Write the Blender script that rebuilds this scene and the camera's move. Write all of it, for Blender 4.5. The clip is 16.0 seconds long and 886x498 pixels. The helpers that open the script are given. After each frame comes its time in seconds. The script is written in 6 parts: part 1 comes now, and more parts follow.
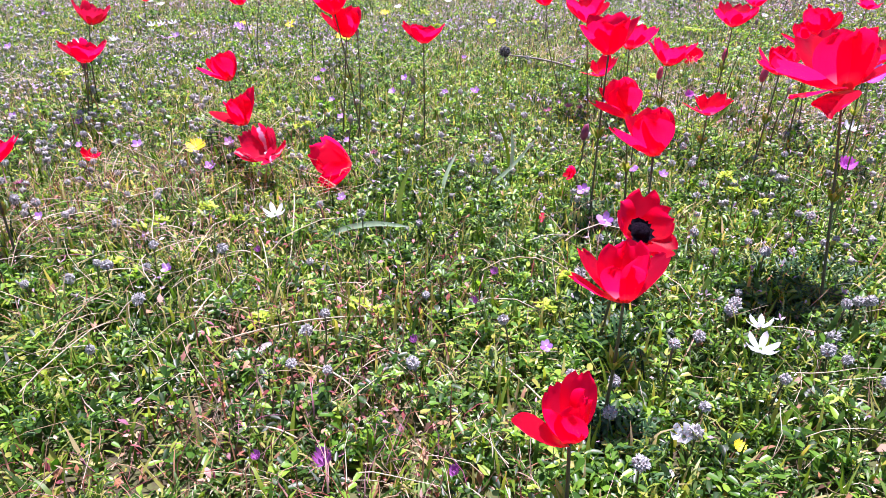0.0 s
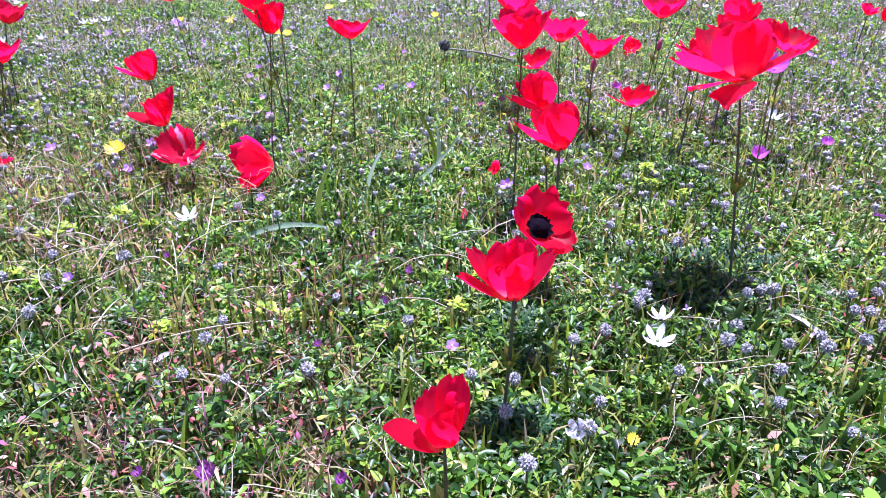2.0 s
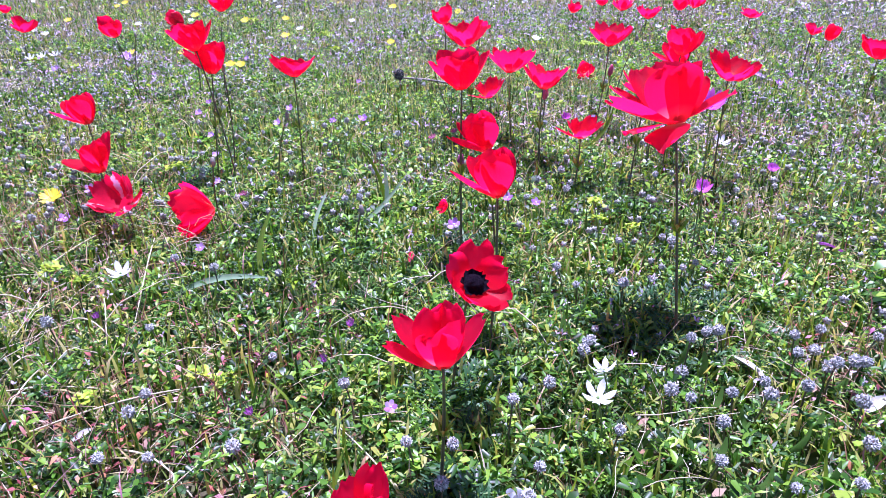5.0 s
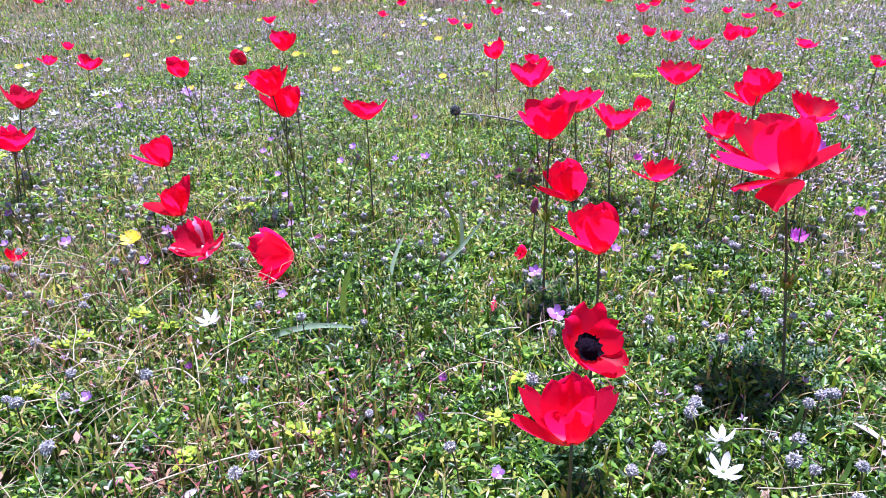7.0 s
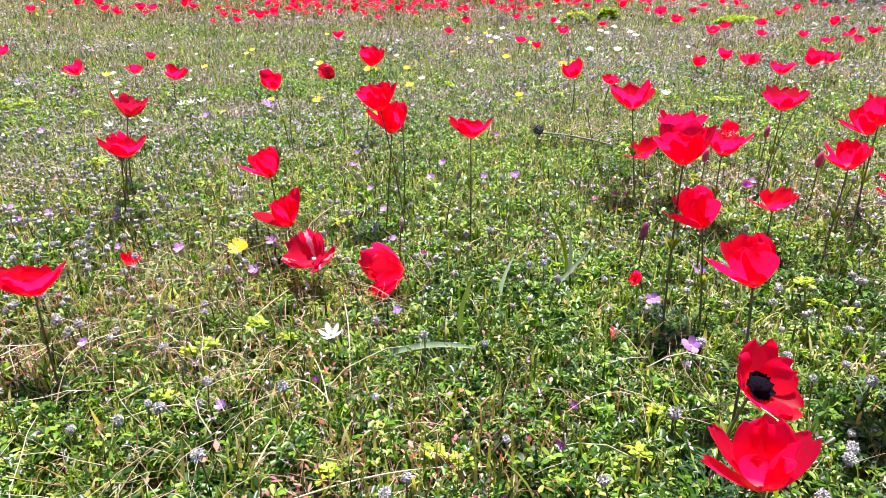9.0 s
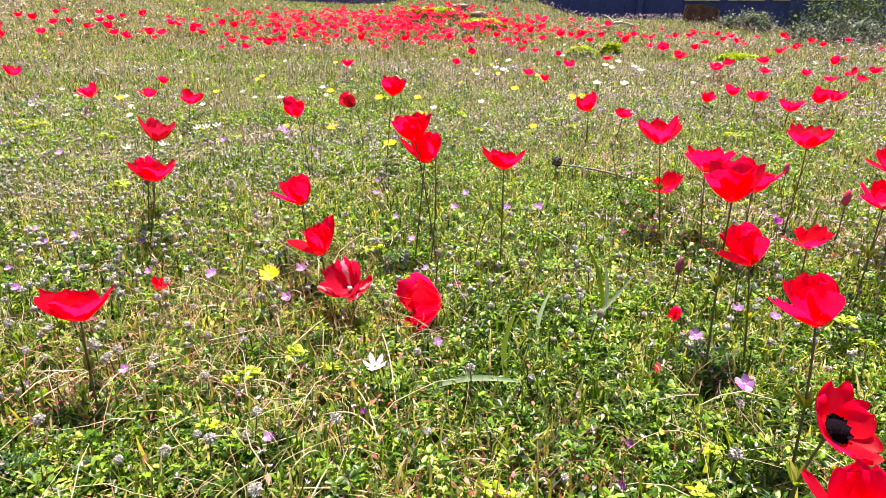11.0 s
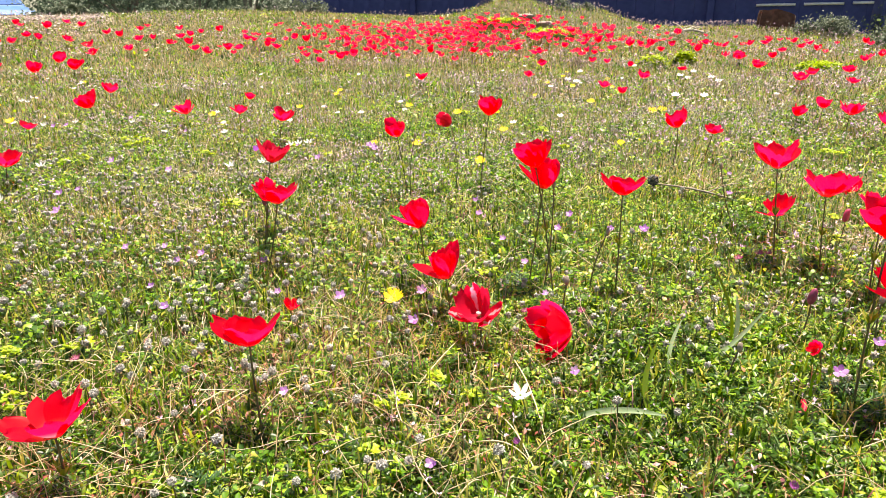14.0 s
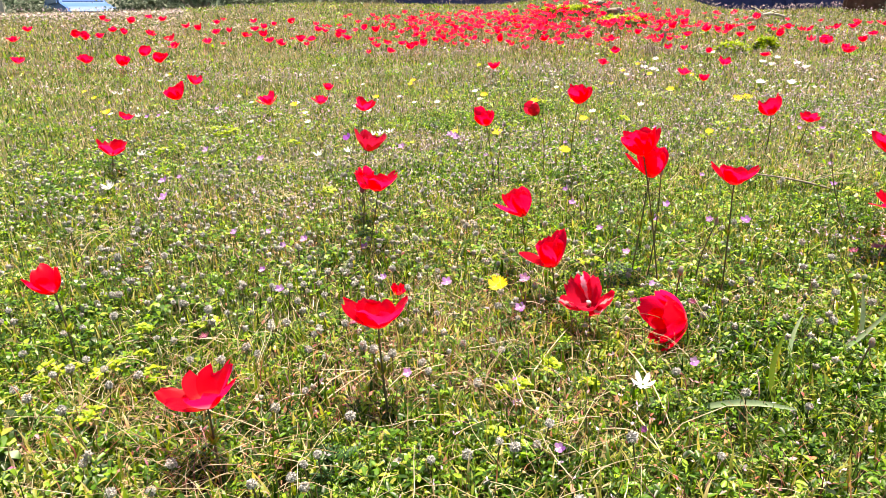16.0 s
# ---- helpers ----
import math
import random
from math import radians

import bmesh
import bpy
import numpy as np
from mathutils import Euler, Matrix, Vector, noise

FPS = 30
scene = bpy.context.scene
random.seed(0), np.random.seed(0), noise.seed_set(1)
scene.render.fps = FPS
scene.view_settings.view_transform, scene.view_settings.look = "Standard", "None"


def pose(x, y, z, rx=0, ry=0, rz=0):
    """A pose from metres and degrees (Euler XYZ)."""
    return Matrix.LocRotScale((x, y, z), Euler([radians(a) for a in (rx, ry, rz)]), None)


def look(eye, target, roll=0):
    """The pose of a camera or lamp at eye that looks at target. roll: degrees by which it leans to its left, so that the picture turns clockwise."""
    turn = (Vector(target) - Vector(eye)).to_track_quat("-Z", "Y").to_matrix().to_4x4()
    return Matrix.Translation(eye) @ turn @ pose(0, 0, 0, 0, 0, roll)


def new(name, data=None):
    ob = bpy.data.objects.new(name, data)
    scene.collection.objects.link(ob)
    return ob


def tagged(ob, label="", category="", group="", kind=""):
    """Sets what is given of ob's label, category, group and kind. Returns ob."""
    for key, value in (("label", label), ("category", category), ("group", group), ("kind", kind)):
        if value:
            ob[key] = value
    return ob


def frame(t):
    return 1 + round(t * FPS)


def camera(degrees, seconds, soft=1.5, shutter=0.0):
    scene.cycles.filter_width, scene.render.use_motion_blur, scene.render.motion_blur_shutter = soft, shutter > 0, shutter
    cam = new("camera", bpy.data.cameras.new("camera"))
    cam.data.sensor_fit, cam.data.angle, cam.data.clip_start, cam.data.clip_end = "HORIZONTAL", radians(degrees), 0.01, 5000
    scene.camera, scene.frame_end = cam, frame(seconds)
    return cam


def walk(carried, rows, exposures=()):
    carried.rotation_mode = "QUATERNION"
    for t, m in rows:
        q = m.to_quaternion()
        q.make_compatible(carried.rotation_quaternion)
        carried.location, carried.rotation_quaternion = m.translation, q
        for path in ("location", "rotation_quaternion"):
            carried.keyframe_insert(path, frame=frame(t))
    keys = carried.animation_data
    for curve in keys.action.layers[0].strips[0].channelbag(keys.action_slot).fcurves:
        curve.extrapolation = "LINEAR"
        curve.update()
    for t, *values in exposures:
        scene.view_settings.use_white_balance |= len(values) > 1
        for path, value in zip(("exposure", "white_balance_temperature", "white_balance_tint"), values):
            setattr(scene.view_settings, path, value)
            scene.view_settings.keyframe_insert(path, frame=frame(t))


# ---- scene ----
cam = camera(68.4, 16.0, soft=0.4)
EXPO = 1.29
PATH = [
    (0, (0.508, -0.286, 0.341), (0.412, 1.507, -0.539), 0.3),
    (0.5, (0.518, -0.284, 0.343), (0.43, 1.504, -0.549), 0.0),
    (1, (0.531, -0.281, 0.342), (0.467, 1.506, -0.555), 0.1),
    (1.5, (0.548, -0.278, 0.341), (0.522, 1.507, -0.56), 0.1),
    (2, (0.56, -0.275, 0.342), (0.569, 1.513, -0.555), 0.1),
    (2.5, (0.57, -0.269, 0.341), (0.615, 1.516, -0.56), 0.1),
    (3, (0.583, -0.272, 0.345), (0.663, 1.509, -0.562), -0.1),
    (3.5, (0.596, -0.269, 0.35), (0.713, 1.51, -0.555), -0.0),
    (6, (0.578, -0.237, 0.367), (0.642, 1.587, -0.451), -1.5),
    (6.5, (0.556, -0.236, 0.369), (0.591, 1.593, -0.44), -1.4),
    (7, (0.534, -0.225, 0.386), (0.529, 1.616, -0.395), -1.7),
    (7.5, (0.515, -0.224, 0.388), (0.47, 1.619, -0.387), -1.5),
    (8, (0.487, -0.22, 0.391), (0.402, 1.622, -0.382), -1.7),
    (8.5, (0.462, -0.217, 0.391), (0.352, 1.634, -0.361), -1.1),
    (9, (0.445, -0.218, 0.391), (0.31, 1.636, -0.345), -0.8),
    (11.5, (0.38, -0.217, 0.397), (0.261, 1.67, -0.253), 0.6),
    (12, (0.373, -0.219, 0.403), (0.247, 1.667, -0.248), 0.4),
    (12.5, (0.359, -0.221, 0.408), (0.211, 1.665, -0.24), 0.1),
    (13, (0.339, -0.224, 0.413), (0.152, 1.662, -0.226), 0.1),
    (13.5, (0.311, -0.231, 0.42), (0.058, 1.649, -0.214), -0.2),
    (14, (0.29, -0.236, 0.425), (0.0, 1.638, -0.211), -0.4),
    (14.5, (0.277, -0.241, 0.427), (-0.052, 1.626, -0.212), -0.4),
    (15, (0.258, -0.246, 0.427), (-0.122, 1.606, -0.223), -1.2),
    (15.5, (0.238, -0.255, 0.427), (-0.189, 1.589, -0.221), -1.3),
    (16, (0.222, -0.259, 0.425), (-0.243, 1.57, -0.236), -1.4),
]
walk(cam, [(t, look(eye, goal, roll)) for t, eye, goal, roll in PATH], exposures=[
    (0.0, EXPO - 0.03, 5700, 35), (1.5, EXPO - 0.05, 5150, 39), (3.5, EXPO - 0.03, 4950, 42), (7.0, EXPO - 0.09, 5150, 36), (9.0, EXPO - 0.03, 6150, 22), (11.5, EXPO + 0.04, 7500, 15), (16.0, EXPO + 0.08, 7850, 12)])

# ---- light ----
SUN_WAY = Vector((0.05, 0.20, 1.0)).normalized()  # towards the sun
world = bpy.data.worlds.new("world")
scene.world = world
world.use_nodes = True
wn = world.node_tree
sky = wn.nodes.new("ShaderNodeTexSky")
sky.sky_type = "NISHITA"
sky.sun_disc = False
sky.sun_elevation = math.asin(SUN_WAY.z)
sky.sun_rotation = math.atan2(SUN_WAY.x, SUN_WAY.y)
wn.links.new(sky.outputs[0], wn.nodes["Background"].inputs[0])
wn.nodes["Background"].inputs[1].default_value = 0.058
sun = new("sun", bpy.data.lights.new("sun", "SUN"))
sun.data.energy = 5.35
sun.data.angle = radians(0.53)
sun.data.color = (1.0, 0.95, 0.87)
sun.matrix_world = look(SUN_WAY * 30, (0, 0, 0))


# ---- materials ----
def ramp_stops(node, stops):
    els = node.color_ramp.elements
    while len(els) > 1:
        els.remove(els[-1])
    els[0].position, els[0].color = stops[0][0], (*stops[0][1], 1)
    for p, c in stops[1:]:
        els.new(p).color = (*c, 1)


def material(name, stops, rough=0.5, thin=0.0, source="island", scale=40.0, bump=0.0, patch=0.0, patch_scale=3.0, spec=0.5, metal=0.0, thin_tint=None, coat=0.0):
    """A node material: colours from a ramp driven by chance per piece or by noise, larger patches, fine relief, thin light-passing surfaces."""
    m = bpy.data.materials.new(name)
    m.use_nodes = True
    nt = m.node_tree
    bsdf = nt.nodes["Principled BSDF"]
    out = nt.nodes["Material Output"]
    ramp = nt.nodes.new("ShaderNodeValToRGB")
    ramp_stops(ramp, stops)
    coord = nt.nodes.new("ShaderNodeTexCoord")
    noise_n = nt.nodes.new("ShaderNodeTexNoise")
    noise_n.inputs["Scale"].default_value = scale
    noise_n.inputs["Detail"].default_value = 4
    nt.links.new(coord.outputs["Object"], noise_n.inputs["Vector"])
    if source == "island":
        geo = nt.nodes.new("ShaderNodeNewGeometry")
        drive = geo.outputs["Random Per Island"]
    elif source == "object":
        info = nt.nodes.new("ShaderNodeObjectInfo")
        drive = info.outputs["Random"]
    else:
        drive = noise_n.outputs["Fac"]
    mix = nt.nodes.new("ShaderNodeMath")
    mix.operation = "MULTIPLY_ADD"
    mix.use_clamp = True
    big = nt.nodes.new("ShaderNodeTexNoise")
    big.inputs["Scale"].default_value = patch_scale
    big.inputs["Detail"].default_value = 3
    nt.links.new(coord.outputs["Object"], big.inputs["Vector"])
    centre = nt.nodes.new("ShaderNodeMath")
    centre.operation = "SUBTRACT"
    centre.inputs[1].default_value = 0.5
    nt.links.new(big.outputs["Fac"], centre.inputs[0])
    nt.links.new(centre.outputs[0], mix.inputs[0])
    mix.inputs[1].default_value = patch
    nt.links.new(drive, mix.inputs[2])
    nt.links.new(mix.outputs[0], ramp.inputs[0])
    # grain over the colour
    grain = nt.nodes.new("ShaderNodeMix")
    grain.data_type = "RGBA"
    grain.blend_type = "MULTIPLY"
    grain.inputs[0].default_value = 0.35
    nt.links.new(ramp.outputs[0], grain.inputs[6])
    gr = nt.nodes.new("ShaderNodeValToRGB")
    ramp_stops(gr, [(0.3, (0.6, 0.6, 0.6)), (0.65, (1, 1, 1))])
    nt.links.new(noise_n.outputs["Fac"], gr.inputs[0])
    nt.links.new(gr.outputs[0], grain.inputs[7])
    colour = grain.outputs[2]
    nt.links.new(colour, bsdf.inputs["Base Color"])
    bsdf.inputs["Roughness"].default_value = rough
    bsdf.inputs["Metallic"].default_value = metal
    bsdf.inputs["Specular IOR Level"].default_value = spec
    bsdf.inputs["Coat Weight"].default_value = coat
    if bump:
        b = nt.nodes.new("ShaderNodeBump")
        b.inputs["Strength"].default_value = bump
        b.inputs["Distance"].default_value = 0.002
        nt.links.new(noise_n.outputs["Fac"], b.inputs["Height"])
        nt.links.new(b.outputs[0], bsdf.inputs["Normal"])
    if thin:
        tr = nt.nodes.new("ShaderNodeBsdfTranslucent")
        if thin_tint:
            tint = nt.nodes.new("ShaderNodeMix")
            tint.data_type = "RGBA"
            tint.blend_type = "MULTIPLY"
            tint.inputs[0].default_value = 1.0
            tint.inputs[7].default_value = (*thin_tint, 1)
            nt.links.new(colour, tint.inputs[6])
            nt.links.new(tint.outputs[2], tr.inputs["Color"])
        else:
            nt.links.new(colour, tr.inputs["Color"])
        ms = nt.nodes.new("ShaderNodeMixShader")
        ms.inputs[0].default_value = thin
        nt.links.new(bsdf.outputs[0], ms.inputs[1])
        nt.links.new(tr.outputs[0], ms.inputs[2])
        nt.links.new(ms.outputs[0], out.inputs["Surface"])
    return m


M_SOIL = material("soil", [(0.12, (0.025, 0.017, 0.010)), (0.36, (0.061, 0.049, 0.023)), (0.52, (0.070, 0.080, 0.021)), (0.66, (0.078, 0.086, 0.025)), (0.80, (0.111, 0.098, 0.043)), (1.0, (0.172, 0.143, 0.086))], rough=0.95, source="noise", scale=110, bump=0.6, patch=0.9, patch_scale=1.6)
M_LEAF = material("leaf", [(0.0, (0.009, 0.030, 0.003)), (0.36, (0.038, 0.116, 0.010)), (0.69, (0.140, 0.310, 0.022)), (0.90, (0.360, 0.540, 0.050)), (1.0, (0.400, 0.400, 0.080))], rough=0.38, thin=0.46, patch=1.1, patch_scale=6, thin_tint=(1.40, 1.55, 0.42), spec=0.50)
M_GREY_LEAF = material("grey_leaf", [(0.0, (0.034, 0.104, 0.014)), (0.5, (0.105, 0.230, 0.034)), (1.0, (0.260, 0.380, 0.110))], rough=0.42, thin=0.40, patch=0.5, patch_scale=5)
M_GRASS = material("grass", [(0.0, (0.008, 0.034, 0.003)), (0.39, (0.070, 0.156, 0.010)), (0.70, (0.250, 0.345, 0.030)), (0.86, (0.440, 0.420, 0.120)), (1.0, (0.600, 0.480, 0.280))], rough=0.45, thin=0.45, patch=0.9, patch_scale=3, thin_tint=(1.5, 1.5, 0.5), spec=0.4)
M_TURF = material("parched_turf", [(0.0, (0.025, 0.050, 0.010)), (0.33, (0.120, 0.160, 0.036)), (0.57, (0.330, 0.300, 0.120)), (0.76, (0.470, 0.360, 0.280)), (1.0, (0.600, 0.420, 0.480))], rough=0.5, thin=0.35, patch=1.0, patch_scale=2, thin_tint=(1.4, 1.2, 0.7), spec=0.4)
M_STRAW = material("straw", [(0.0, (0.260, 0.160, 0.080)), (0.3, (0.480, 0.360, 0.190)), (0.7, (0.800, 0.700, 0.490)), (1.0, (0.600, 0.420, 0.320))], rough=0.5, thin=0.18, patch=0.4)
M_LITTER = material("litter", [(0.0, (0.070, 0.032, 0.020)), (0.35, (0.270, 0.125, 0.055)), (0.6, (0.420, 0.235, 0.130)), (0.8, (0.480, 0.330, 0.230)), (1.0, (0.323, 0.076, 0.070))], rough=0.7, thin=0.15, patch=0.3)
M_PALE = material("pale_floret", [(0.0, (0.270, 0.210, 0.270)), (0.35, (0.390, 0.350, 0.350)), (0.7, (0.520, 0.500, 0.450)), (1.0, (0.430, 0.250, 0.390))], rough=0.6, thin=0.2)
# red petals: thin_tint above 1 adds a glow beyond the light passing through
M_PETAL = material("red_petal", [(0.0, (0.96, 0.006, 0.042)), (0.5, (0.98, 0.008, 0.054)), (1.0, (0.99, 0.011, 0.066))], rough=0.45, thin=0.80, source="object", scale=220, bump=0.06, patch=0.25, patch_scale=60, thin_tint=(1.32, 1.0, 1.6), spec=0.3)
M_PETAL_FAR = material("far_red_petal", [(0.0, (0.84, 0.010, 0.030)), (0.5, (0.95, 0.016, 0.045)), (1.0, (0.97, 0.030, 0.07))], rough=0.45, thin=0.78, thin_tint=(1.32, 1.0, 1.6), spec=0.3)
M_STRIPED = material("striped_petal", [(0.0, (0.86, 0.006, 0.04)), (1.0, (0.94, 0.010, 0.06))], rough=0.45, thin=0.6, source="object", scale=60, spec=0.35, thin_tint=(1.2, 1.0, 1.4))
M_DARK = material("dark_centre", [(0.0, (0.004, 0.002, 0.006)), (1.0, (0.014, 0.005, 0.016))], rough=0.9, source="noise", scale=400, bump=0.8, spec=0.1)
M_STEM = material("stem", [(0.0, (0.076, 0.038, 0.025)), (0.5, (0.111, 0.102, 0.043)), (1.0, (0.170, 0.187, 0.068))], rough=0.55, source="noise", scale=30, patch=0.6, patch_scale=8)
M_GREENSTEM = material("green_stem", [(0.0, (0.10, 0.20, 0.04)), (1.0, (0.26, 0.36, 0.10))], rough=0.5, source="noise", scale=50, thin=0.15)
M_GLOBE = material("seed_globe", [(0.0, (0.210, 0.205, 0.200)), (0.45, (0.410, 0.405, 0.395)), (1.0, (0.680, 0.675, 0.650))], rough=0.85, patch=0.2, thin=0.2)
M_SEEDHEAD = material("pale_seed_head", [(0.0, (0.17, 0.16, 0.15)), (0.4, (0.32, 0.31, 0.29)), (1.0, (0.54, 0.53, 0.50))], rough=0.85, patch=0.3, thin=0.2)
M_LILAC = material("lilac_petal", [(0.0, (0.357, 0.136, 0.527)), (0.5, (0.510, 0.255, 0.663)), (1.0, (0.637, 0.425, 0.722))], rough=0.5, thin=0.4, source="object", scale=200)
M_MAGENTA = material("magenta_petal", [(0.0, (0.62, 0.10, 0.58)), (1.0, (0.80, 0.24, 0.76))], rough=0.5, thin=0.4, source="noise", scale=200)
M_PURPLE = material("purple_petal", [(0.0, (0.20, 0.04, 0.20)), (1.0, (0.42, 0.12, 0.42))], rough=0.6, thin=0.3, source="noise", scale=200)
M_RUSTY = material("rusty_stem", [(0.0, (0.16, 0.03, 0.05)), (0.35, (0.36, 0.09, 0.06)), (0.6, (0.50, 0.24, 0.10)), (0.8, (0.54, 0.34, 0.26)), (1.0, (0.34, 0.10, 0.20))], rough=0.55, thin=0.15, patch=0.4)
M_LAVENDER = material("lavender_head", [(0.0, (0.22, 0.16, 0.19)), (0.4, (0.40, 0.34, 0.38)), (0.7, (0.58, 0.54, 0.56)), (0.8, (0.54, 0.32, 0.52)), (1.0, (0.62, 0.42, 0.64))], rough=0.8, patch=0.3)
M_VIOLET = material("violet_petal", [(0.0, (0.36, 0.07, 0.60)), (1.0, (0.58, 0.18, 0.82))], rough=0.5, thin=0.4, source="noise", scale=150)
M_WHITE = material("white_petal", [(0.0, (0.703, 0.722, 0.760)), (1.0, (0.807, 0.817, 0.817))], rough=0.5, thin=0.3, source="noise", scale=200)
M_YELLOW = material("yellow_petal", [(0.0, (0.80, 0.62, 0.01)), (1.0, (0.88, 0.78, 0.03))], rough=0.5, thin=0.35, source="noise", scale=200)
M_SPURGE = material("spurge_bract", [(0.0, (0.230, 0.370, 0.012)), (0.5, (0.370, 0.510, 0.016)), (1.0, (0.520, 0.600, 0.026))], rough=0.5, thin=0.38)
M_BUD = material("plum_bud", [(0.0, (0.12, 0.02, 0.06)), (0.5, (0.26, 0.04, 0.11)), (1.0, (0.42, 0.12, 0.22))], rough=0.5, source="noise", scale=120)
M_PINKBUD = material("pink_bud", [(0.0, (0.40, 0.02, 0.07)), (0.6, (0.52, 0.05, 0.14)), (1.0, (0.66, 0.36, 0.44))], rough=0.5, source="noise", scale=120)
M_TWIG = material("twig", [(0.0, (0.10, 0.08, 0.07)), (0.5, (0.26, 0.22, 0.19)), (1.0, (0.42, 0.38, 0.34))], rough=0.85, source="noise", scale=120, bump=0.6)
M_BARE = material("bare_wood", [(0.0, (0.24, 0.22, 0.19)), (0.5, (0.42, 0.40, 0.36)), (1.0, (0.58, 0.56, 0.52))], rough=0.85, source="noise", scale=60, bump=0.5)
M_BLUEGREEN = material("blue_green_blade", [(0.0, (0.16, 0.28, 0.14)), (0.5, (0.30, 0.42, 0.24)), (1.0, (0.48, 0.56, 0.40))], rough=0.4, thin=0.3, source="noise", scale=60)
M_SHRUB = material("shrub_leaf", [(0.0, (0.03, 0.06, 0.02)), (0.5, (0.07, 0.12, 0.04)), (1.0, (0.14, 0.20, 0.07))], rough=0.8, thin=0.2, patch=0.4, patch_scale=1, spec=0.2)
M_HEDGE = material("hedge_leaf", [(0.0, (0.080, 0.125, 0.095)), (0.5, (0.160, 0.230, 0.165)), (1.0, (0.280, 0.350, 0.255))], rough=0.8, thin=0.3, patch=0.4, patch_scale=1, spec=0.2)
M_GREYSHRUB = material("grey_shrub_leaf", [(0.0, (0.060, 0.090, 0.062)), (0.5, (0.115, 0.155, 0.105)), (1.0, (0.210, 0.250, 0.195))], rough=0.7, thin=0.2, patch=0.4, patch_scale=1)
M_BLEACH = material("bleached_blade", [(0.0, (0.210, 0.195, 0.100)), (0.4, (0.380, 0.310, 0.210)), (1.0, (0.560, 0.460, 0.400))], rough=0.6, thin=0.2, patch=0.5, patch_scale=1.5)
M_CRIMSON = material("crimson_petal", [(0.0, (0.625, 0.010, 0.050)), (1.0, (0.825, 0.014, 0.077))], rough=0.45, thin=0.5, source="object", scale=160, patch=0.3, patch_scale=40, spec=0.3)
# navy put in for hazy deep shade; the round post shares it
M_SCREEN = material("navy_screen", [(0.0, (0.052, 0.066, 0.190)), (1.0, (0.085, 0.104, 0.270))], rough=0.9, source="noise", scale=6, bump=0.2, spec=0.1)
# white for the strips that imitate streaks of light
M_LIGHT_STRIP = material("white_rail", [(0.0, (0.72, 0.72, 0.70)), (1.0, (0.82, 0.82, 0.80))], rough=0.5, source="noise", scale=10)
M_STUMP = material("rusty_bark", [(0.0, (0.040, 0.016, 0.012)), (0.5, (0.110, 0.050, 0.038)), (1.0, (0.200, 0.105, 0.080))], rough=0.95, source="noise", scale=14, bump=0.8)
M_STONE = material("pale_stone", [(0.0, (0.17, 0.16, 0.14)), (1.0, (0.32, 0.31, 0.29))], rough=0.9, source="noise", scale=30, bump=0.5)
M_CONCRETE = material("concrete", [(0.0, (0.42, 0.42, 0.43)), (1.0, (0.54, 0.54, 0.55))], rough=0.85, source="noise", scale=20, bump=0.3)
M_PAINT = material("silver_blue_paint", [(0.0, (0.045, 0.14, 0.44)), (1.0, (0.06, 0.17, 0.50))], rough=0.55, source="noise", scale=3, coat=0.05, spec=0.3)
# blue base colour paints the sky's reflection into the car glass
M_GLASS = material("sky_blue_glass", [(0.0, (0.03, 0.10, 0.30)), (1.0, (0.04, 0.12, 0.34))], rough=0.25, source="noise", scale=2, spec=0.25)
M_TYRE = material("tyre", [(0.0, (0.015, 0.015, 0.015)), (1.0, (0.03, 0.03, 0.03))], rough=0.9, source="noise", scale=40)
M_RIM = material("rim", [(0.0, (0.5, 0.5, 0.52)), (1.0, (0.6, 0.6, 0.62))], rough=0.3, metal=0.9, source="noise", scale=10)
M_LAMP = material("lamp_lens", [(0.0, (0.7, 0.7, 0.7)), (1.0, (0.8, 0.8, 0.8))], rough=0.15, source="noise", scale=10)


def streaked(m):
    """Petals with one broken whitish streak along the middle."""
    nt = m.node_tree
    bsdf = nt.nodes["Principled BSDF"]
    colour = bsdf.inputs["Base Color"].links[0].from_socket
    users = [k.to_socket for k in colour.links]
    coord = nt.nodes.new("ShaderNodeTexCoord")
    split = nt.nodes.new("ShaderNodeSeparateXYZ")
    nt.links.new(coord.outputs["Object"], split.inputs[0])
    wob = nt.nodes.new("ShaderNodeTexNoise")
    wob.inputs["Scale"].default_value = 9
    nt.links.new(coord.outputs["Object"], wob.inputs["Vector"])
    off = nt.nodes.new("ShaderNodeMath")
    off.operation = "ABSOLUTE"
    nt.links.new(split.outputs["Y"], off.inputs[0])
    push = nt.nodes.new("ShaderNodeMath")
    push.operation = "MULTIPLY_ADD"
    push.inputs[1].default_value, push.inputs[2].default_value = 0.16, -0.085
    nt.links.new(wob.outputs["Fac"], push.inputs[0])
    both = nt.nodes.new("ShaderNodeMath")
    nt.links.new(off.outputs[0], both.inputs[0])
    nt.links.new(push.outputs[0], both.inputs[1])
    fade = nt.nodes.new("ShaderNodeMapRange")
    fade.inputs[1].default_value, fade.inputs[2].default_value = 0.016, 0.034
    fade.inputs[3].default_value, fade.inputs[4].default_value = 0.8, 0.0
    nt.links.new(both.outputs[0], fade.inputs[0])
    mix = nt.nodes.new("ShaderNodeMix")
    mix.data_type = "RGBA"
    mix.inputs[7].default_value = (0.86, 0.62, 0.70, 1)
    nt.links.new(colour, mix.inputs[6])
    nt.links.new(fade.outputs[0], mix.inputs[0])
    for u in users:
        nt.links.new(mix.outputs[2], u)


